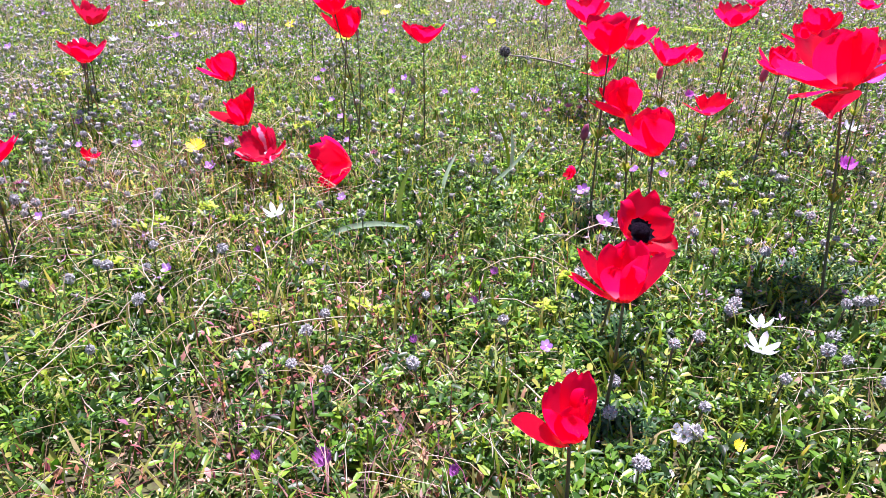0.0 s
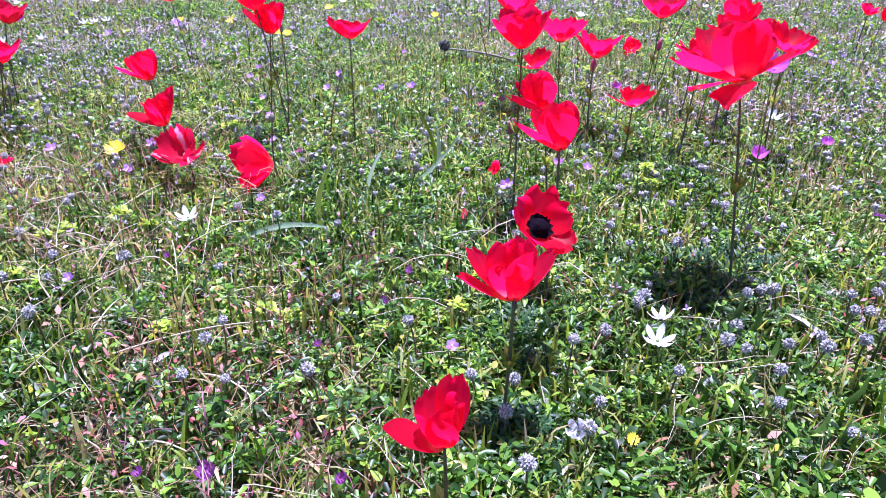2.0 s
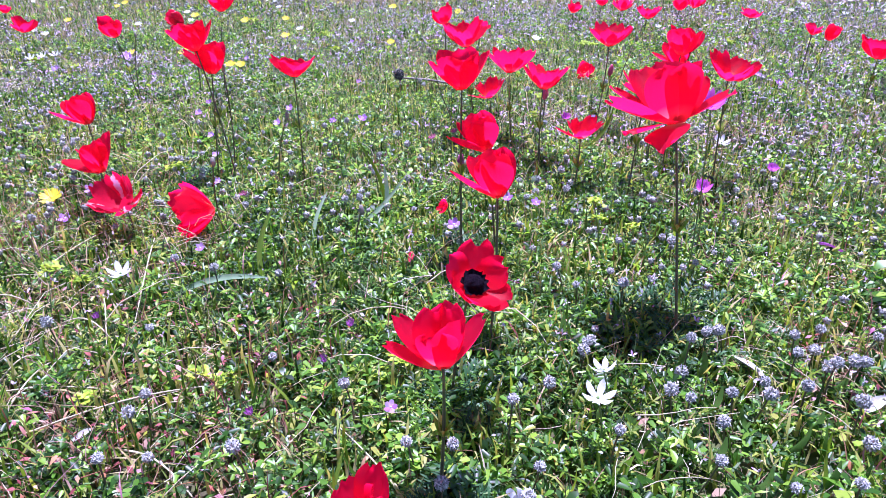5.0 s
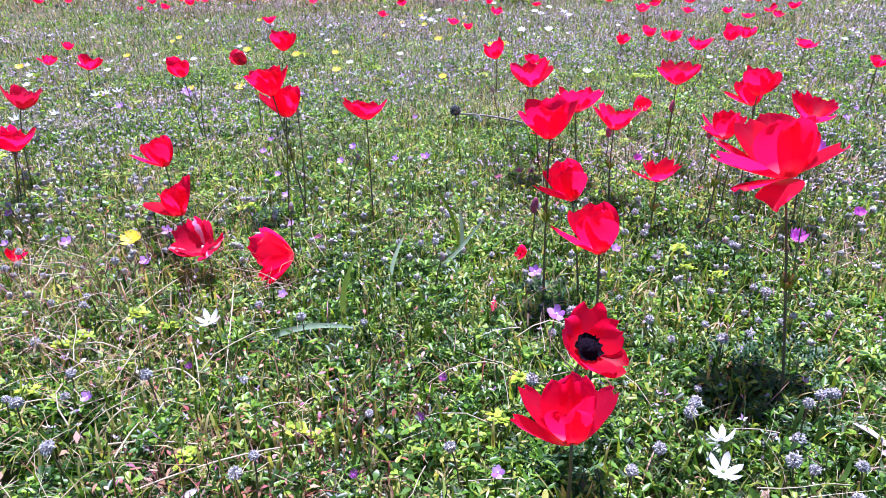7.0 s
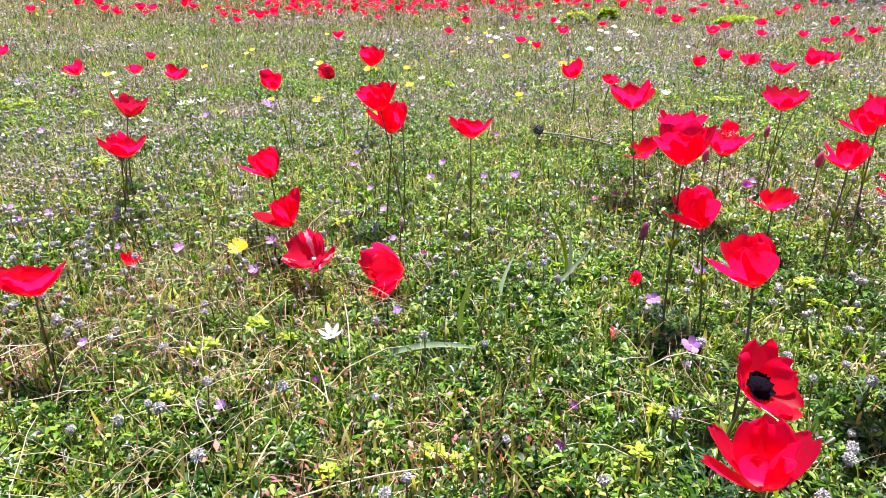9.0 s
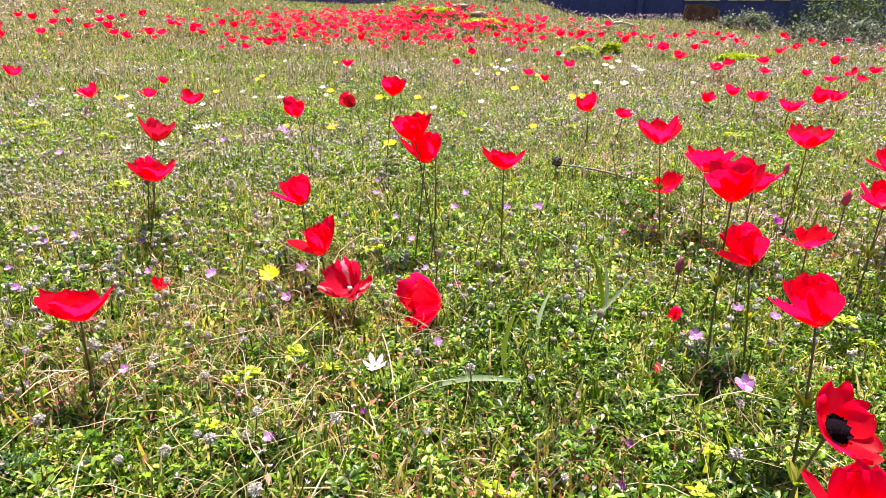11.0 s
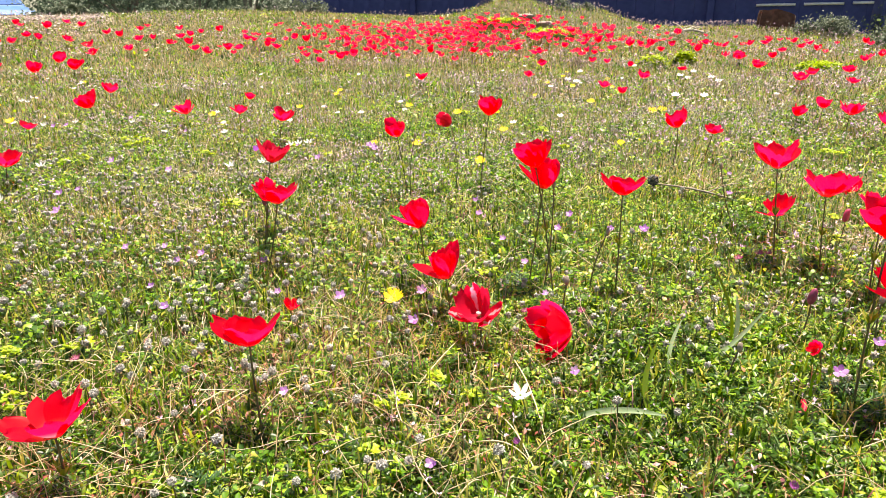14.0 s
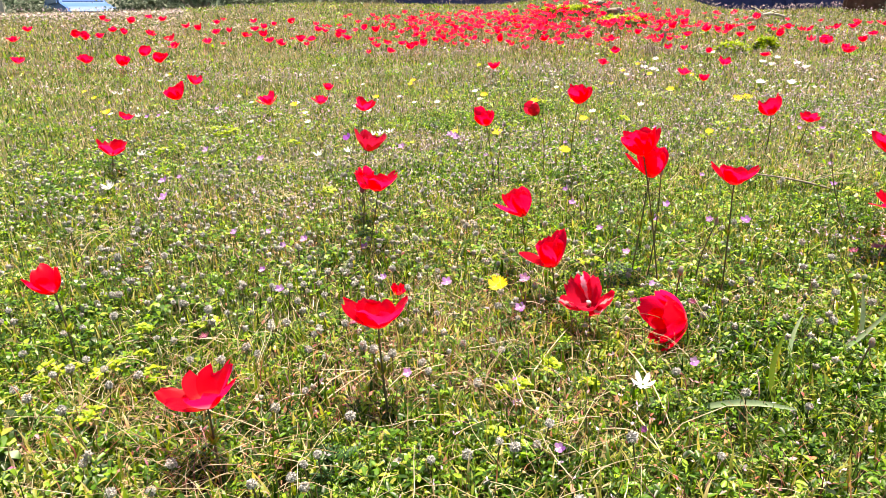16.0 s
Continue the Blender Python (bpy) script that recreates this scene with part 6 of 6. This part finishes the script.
# bleached branch lying on the turf
branch = new("fallen_branch")
branch.location = (2.05, 8.95, float(lie(2.05, 8.95)))
tagged(branch, "bleached grey fallen branch with forked twigs on the turf", "branch")
limb = arc((-0.22, -0.12, 0.02), (0.24, 0.10, 0.05), (0, 0, 0.05), 8)
part("limb", tube("limb", limb, 0.026, 0.012, M_BARE, 7), branch)
for k, (dx, dy, dz) in enumerate(((0.16, -0.10, 0.08), (-0.12, 0.12, 0.10), (0.15, 0.12, 0.04), (0.10, -0.14, 0.02))):
    p = limb[2 + k]
    part("side_twig", tube("side_twig", arc(p, p + Vector((dx, dy, dz)), (0, 0, 0.02), 4), 0.010, 0.004, M_BARE, 5), branch)
for k, (x, y, h) in enumerate(((-1.62, 6.2, 0.10), (-0.9, 5.9, 0.14))):
    dead_twig(x, y, h, k + 9)


# ---- beyond the crest ----
def leafy(name, label, category, x, y, rx, ry, h, n, size, mat, seed, group=""):
    """A shrub: forked stems and a crown of many small leaves in uneven clumps with gaps."""
    rr = np.random.RandomState(seed)
    r = random.Random(seed)
    g = float(min(lie(x, y), 2.6)) - 0.03
    thing = new(name)
    thing.location = (x, y, g)
    tagged(thing, label, category, group)
    clumps = []
    for _ in range(max(10, n // 160)):
        a, u = r.uniform(0, 6.283), math.sqrt(r.random())
        clumps.append((rx * u * math.cos(a), ry * u * math.sin(a), h * r.uniform(0.12, 0.95) * (1 - 0.45 * u * u), r.uniform(0.16, 0.34) * min(rx, h)))
    for k, c in enumerate(clumps[:7]):
        part("limb", tube("limb", arc((0.1 * c[0], 0.1 * c[1], 0), c[:3], (0, 0, 0.05 * h), 5), 0.02 * h + 0.008, 0.006, M_TWIG, 5), thing)
    pick = rr.randint(0, len(clumps), n)
    cc = np.array(clumps)[pick]
    off = rr.normal(0, 1, (n, 3)) * cc[:, 3:4] * np.array([0.75, 0.75, 0.55])
    p = cc[:, :3] + off
    p[:, 2] = np.maximum(p[:, 2], 0.02)
    v, t = strew([ROUND, LEAFLET, SLIM], p, rr.uniform(0, 6.28, n), rr.uniform(-1.2, 1.2, n), size * rr.uniform(0.6, 1.4, n), rr)
    part("crown", big_mesh("crown", v, t, mat), thing)
    return thing


def shade_screen(x0, y0, x1, y1, h, name):
    """A long dark fence standing in for deep shade: boards between posts, with a cap rail."""
    a, b = Vector((x0, y0, 0)), Vector((x1, y1, 0))
    way = (b - a).normalized()
    ang = math.degrees(math.atan2(way.y, way.x))
    length = (b - a).length
    g = min(float(lie(x0, y0)), float(lie(x1, y1))) - 0.5
    thing = new(name)
    thing.matrix_basis = pose(x0, y0, g, 0, 0, ang)
    tagged(thing, "tall navy board screen standing in for deep shade", "fence")

    def box(nm, sx, sy, sz, bev=0.008):
        bm = bmesh.new()
        bmesh.ops.create_cube(bm, size=1)
        bmesh.ops.scale(bm, vec=(sx, sy, sz), verts=bm.verts)
        bmesh.ops.bevel(bm, geom=bm.edges[:], offset=bev, segments=1, affect="EDGES")
        me = bpy.data.meshes.new(nm)
        bm.to_mesh(me)
        bm.free()
        me.materials.append(M_SCREEN)
        return me

    n = int(length / 0.30)
    board = box("board", length / n - 0.002, 0.03, h, 0.004)
    part("backing", box("backing", length, 0.02, h), thing, pose(length / 2, 0.03, h / 2))
    for k in range(n):
        part("board", board, thing, pose((k + 0.5) * length / n, 0, h / 2))
    post = box("post", 0.10, 0.10, h + 0.08)
    for k in range(int(length / 2.4) + 1):
        part("post", post, thing, pose(min(k * 2.4, length - 0.05), -0.07, (h + 0.08) / 2))
    part("cap_rail", box("cap_rail", length, 0.12, 0.05), thing, pose(length / 2, -0.02, h + 0.10))


# both screens are added to fill the shaded dark beyond the crest
shade_screen(-4.6, 12.7, 1.2, 12.3, 3.4, "shade_boards")
shade_screen(0.5, 11.9, 7.5, 10.8, 3.2, "shade_boards")


def rail(x0, x1, z):
    """A narrow white strip along the fence front, added for a streak of light."""
    at = lambda x: 11.9 - (x - 0.5) * 1.1 / 7.0 - 0.045
    ob = new("white_rail", tube("white_rail", [(x0, at(x0), z), ((x0 + x1) / 2, at((x0 + x1) / 2), z), (x1, at(x1), z)], 0.020, 0.020, M_LIGHT_STRIP, 8))
    tagged(ob, "narrow white strip standing in for a streak of light", "rail", "white rails")


rail(3.53, 4.08, 0.770)
rail(4.20, 4.74, 0.775)
rail(4.86, 5.90, 0.780)
def stump_mesh(w, d, h, seed):
    """A sawn block of an old trunk: upright ribbed sides, a broken top that falls away to one end."""
    r, v, f = random.Random(seed), [], []
    n, rows = 22, 6
    rib = [r.uniform(-0.07, 0.07) for _ in range(n)]
    for i in range(rows):
        u = i / (rows - 1)
        for k in range(n):
            a = 2 * math.pi * k / n
            c, q = math.cos(a), math.sin(a)
            e = 1 / (abs(c) ** 3.2 + abs(q) ** 3.2) ** (1 / 3.2) * (1 + rib[k] + r.uniform(-0.025, 0.025)) * (1.06 - 0.12 * u)
            top = h * (1 - 0.42 * max(0, c) ** 2) * (1 + r.uniform(-0.05, 0.05))
            v.append((w * e * c, d * e * q, u * top))
    for i in range(rows - 1):
        for k in range(n):
            m = (k + 1) % n
            f.append((i * n + k, i * n + m, (i + 1) * n + m, (i + 1) * n + k))
    v.append((-0.1 * w, 0, h * 0.93))
    f += [((rows - 1) * n + k, (rows - 1) * n + (k + 1) % n, len(v) - 1) for k in range(n)]
    return mesh_from("tree_stump", v, f, M_STUMP)


stump = new("tree_stump", stump_mesh(0.24, 0.16, 0.26, 8))
stump.location = (3.36, 9.75, float(lie(3.36, 9.75)) - 0.02)
tagged(stump, "rusty brown weathered tree stump at the meadow edge", "stump")
post = new("dark_post", tube("dark_post", [(0, 0, -0.1), (0.01, 0, 0.8), (0, 0, 1.7)], 0.06, 0.05, M_SCREEN, 10))
post.location = (4.5, 9.5, float(lie(4.5, 9.5)))
tagged(post, "dark round wooden post at the meadow edge", "post")
leafy("shrub", "grey-green sprawling shrub at the meadow edge", "shrub", 3.80, 9.3, 0.34, 0.3, 0.26, 3600, 0.030, M_GREYSHRUB, 1, "grey-green shrubs")
leafy("shrub", "grey-green sprawling shrub at the meadow edge", "shrub", 4.55, 8.3, 0.55, 0.4, 0.34, 4000, 0.030, M_GREYSHRUB, 2, "grey-green shrubs")
leafy("shrub", "grey-green sprawling shrub at the meadow edge", "shrub", 5.6, 7.6, 0.7, 0.5, 0.45, 4000, 0.033, M_GREYSHRUB, 3, "grey-green shrubs")
leafy("shrub", "grey-green sprawling shrub at the meadow edge", "shrub", 4.9, 9.0, 0.5, 0.4, 0.7, 4000, 0.033, M_SHRUB, 4, "grey-green shrubs")
leafy("shrub", "pale green low shrub on the crest of the meadow", "shrub", 0.45, 10.0, 0.5, 0.3, 0.16, 3600, 0.026, M_GREYSHRUB, 5, "grey-green shrubs")
leafy("shrub", "pale green low shrub on the crest of the meadow", "shrub", -3.75, 10.6, 0.5, 0.35, 0.28, 3600, 0.033, M_GREYSHRUB, 6, "grey-green shrubs")
for k in range(5):
    leafy("hedge_shrub", "dense dark green shrub in a row beyond the crest", "shrub", -4.6 - 1.35 * k, 13.4 + 0.25 * (k % 3), 1.0, 0.6, 1.5 + 0.3 * (k % 2), 5200, 0.065, M_HEDGE, 20 + k, "row of dark shrubs")
for k in range(5):
    leafy("low_shrub", "low grey shrub along the far verge", "shrub", -4.4 - 1.2 * k, 12.2 + 0.3 * (k % 2), 0.7, 0.35, 0.22 + 0.08 * (k % 3), 1200, 0.06, M_GREYSHRUB, 40 + k, "low grey shrubs")


# blue car on the verge
def car(x, y, turn):
    """A small hatchback: body, glass, lamps, wheels with tyre and rim."""
    g = float(min(lie(x, y), 2.6))
    thing = new("car")
    thing.matrix_basis = pose(x, y, g, 0, 0, turn)
    tagged(thing, "light blue hatchback car parked beyond the meadow", "car")
    prof = [(-2.0, 0.35), (-2.02, 0.75), (-1.85, 0.95), (-1.55, 1.38), (-1.2, 1.48), (0.1, 1.48), (0.85, 1.02), (1.75, 0.86), (1.98, 0.70), (2.0, 0.35), (1.3, 0.25), (-1.3, 0.25)]
    bm = bmesh.new()
    rows = []
    for s in (-1, -0.92, 0.92, 1):
        w = 0.84
        rows.append([bm.verts.new((px * (1 if abs(s) < 1 else 0.985), s * w * (1 - 0.18 * max(0, pz - 0.9) / 0.58), 0.35 + (pz - 0.35) * (1 if abs(s) < 1 else 0.97))) for px, pz in prof])
    for a, b in zip(rows, rows[1:]):
        for i in range(len(prof)):
            j = (i + 1) % len(prof)
            bm.faces.new((a[i], a[j], b[j], b[i]))
    bm.faces.new(rows[0][::-1])
    bm.faces.new(rows[-1])
    bmesh.ops.recalc_face_normals(bm, faces=bm.faces)
    me = bpy.data.meshes.new("body")
    bm.to_mesh(me)
    bm.free()
    me.materials.append(M_PAINT)
    part("body", me, thing)

    def pane(nm, pts, mat, label):
        v = [Vector(p) for p in pts]
        nrm = (v[1] - v[0]).cross(v[2] - v[0]).normalized() * 0.02
        vv = v + [p - nrm for p in v]
        k = len(v)
        f = [tuple(range(k)), tuple(range(2 * k - 1, k - 1, -1))] + [(i, i + k, (i + 1) % k + k, (i + 1) % k) for i in range(k)]
        part(nm, mesh_from(nm, vv, f, mat), thing, label=label)

    pane("windscreen", [(0.80, -0.70, 1.07), (0.80, 0.70, 1.07), (0.16, 0.62, 1.46), (0.16, -0.62, 1.46)], M_GLASS, "windscreen coloured blue for the reflected sky")
    pane("rear_window", [(-1.82, 0.66, 1.02), (-1.82, -0.66, 1.02), (-1.56, -0.60, 1.37), (-1.56, 0.60, 1.37)], M_GLASS, "rear glass coloured blue for the reflected sky")
    for s in (-1, 1):
        pane("side_window", [(0.62, s * 0.845, 1.02), (0.10, s * 0.775, 1.38), (-1.15, s * 0.775, 1.38), (-1.45, s * 0.845, 1.02)][::s], M_GLASS, "side glass coloured blue for the reflected sky")
        part("headlight", blob("headlight", 0.14, 0.08, M_LAMP, 3, 0.02), thing, pose(1.93, s * 0.60, 0.70), "clear headlight")
        part("tail_light", blob("tail_light", 0.09, 0.12, M_PETAL, 4, 0.02), thing, pose(-1.98, s * 0.66, 0.80), "red tail light")
        for px in (-1.25, 1.25):
            wheel = part("wheel", tube("wheel", [(0, -0.02, 0), (0, 0.02, 0)], 0.10, 0.10, M_RIM, 12), thing, pose(px, s * 0.76, 0.30))
            part("tyre", tube("tyre", [(0, -0.10, 0), (0, -0.085, 0), (0, 0.085, 0), (0, 0.10, 0)], 0.30, 0.30, M_TYRE, 24), wheel)
            part("rim", tube("rim", [(0, -0.107 , 0), (0, 0.107, 0)], 0.19, 0.19, M_RIM, 16), wheel)


car(-19.6, 22.2, -35)

for k, (x, y) in enumerate(((-26.5, 24.0), (-24.0, 26.5), (-21.0, 28.5), (-17.5, 27.0), (-14.5, 25.0), (-12.0, 22.0))):
    leafy("hedge_shrub", "dense dark green shrub far behind the parked car", "shrub", x, y, 2.0, 1.2, 3.2, 2600, 0.19, M_HEDGE, 60 + k, "far dark shrubs")
leafy("low_shrub", "low grey shrub along the far verge", "shrub", -11.6, 11.95, 0.45, 0.35, 0.35, 1800, 0.05, M_GREYSHRUB, 58, "low grey shrubs")
bm = bmesh.new()
bmesh.ops.create_cube(bm, size=1)
bmesh.ops.scale(bm, vec=(0.5, 0.2, 1.1), verts=bm.verts)
bmesh.ops.bevel(bm, geom=bm.edges[:], offset=0.02, segments=2, affect="EDGES")
me = bpy.data.meshes.new("concrete_pillar")
bm.to_mesh(me)
bm.free()
me.materials.append(M_CONCRETE)
pillar = new("concrete_pillar", me)
pillar.matrix_basis = pose(-10.76, 9.97, float(lie(-10.76, 9.97)) + 0.5, 0, 0, 45)
tagged(pillar, "pale grey concrete pillar at the edge of the meadow", "pillar")

# pale grit of the verge on the crest
rng = np.random.RandomState(93)
n = 4500
a, d = np.radians(rng.uniform(-50, -35, n)), rng.normal(10.6, 0.6, n)
x, y = 0.4 + d * np.sin(a), -0.25 + d * np.cos(a)
gv, gt = strew([PAD, FLAKE], np.stack([x, y, lie(x, y) + rng.uniform(0.01, 0.05, n)], -1), rng.uniform(0, 6.28, n), rng.uniform(-0.4, 0.4, n), rng.uniform(0.03, 0.07, n), rng)
tagged(new("verge_gravel", big_mesh("verge_gravel", gv, gt, M_PALE)), "pale gravel scattered along the crest verge", "gravel", kind="stuff")

# dry pale grass and grit on the left of the crest
rng = np.random.RandomState(91)
n = 8000
x, y = rng.normal(-5.5, 1.5, n), rng.normal(7.3, 0.8, n)
gv, gt = strew([FLAKE, blade(21, 0.5, 0.06)], np.stack([x, y, lie(x, y) + rng.uniform(0.0, 0.06, n)], -1), rng.uniform(0, 6.28, n), rng.uniform(-0.5, 0.5, n), rng.uniform(0.02, 0.05, n), rng)
tagged(new("bleached_grass", big_mesh("bleached_grass", gv, gt, M_BLEACH)), "bleached dry grass and grit along the crest", "dry grass", kind="stuff")
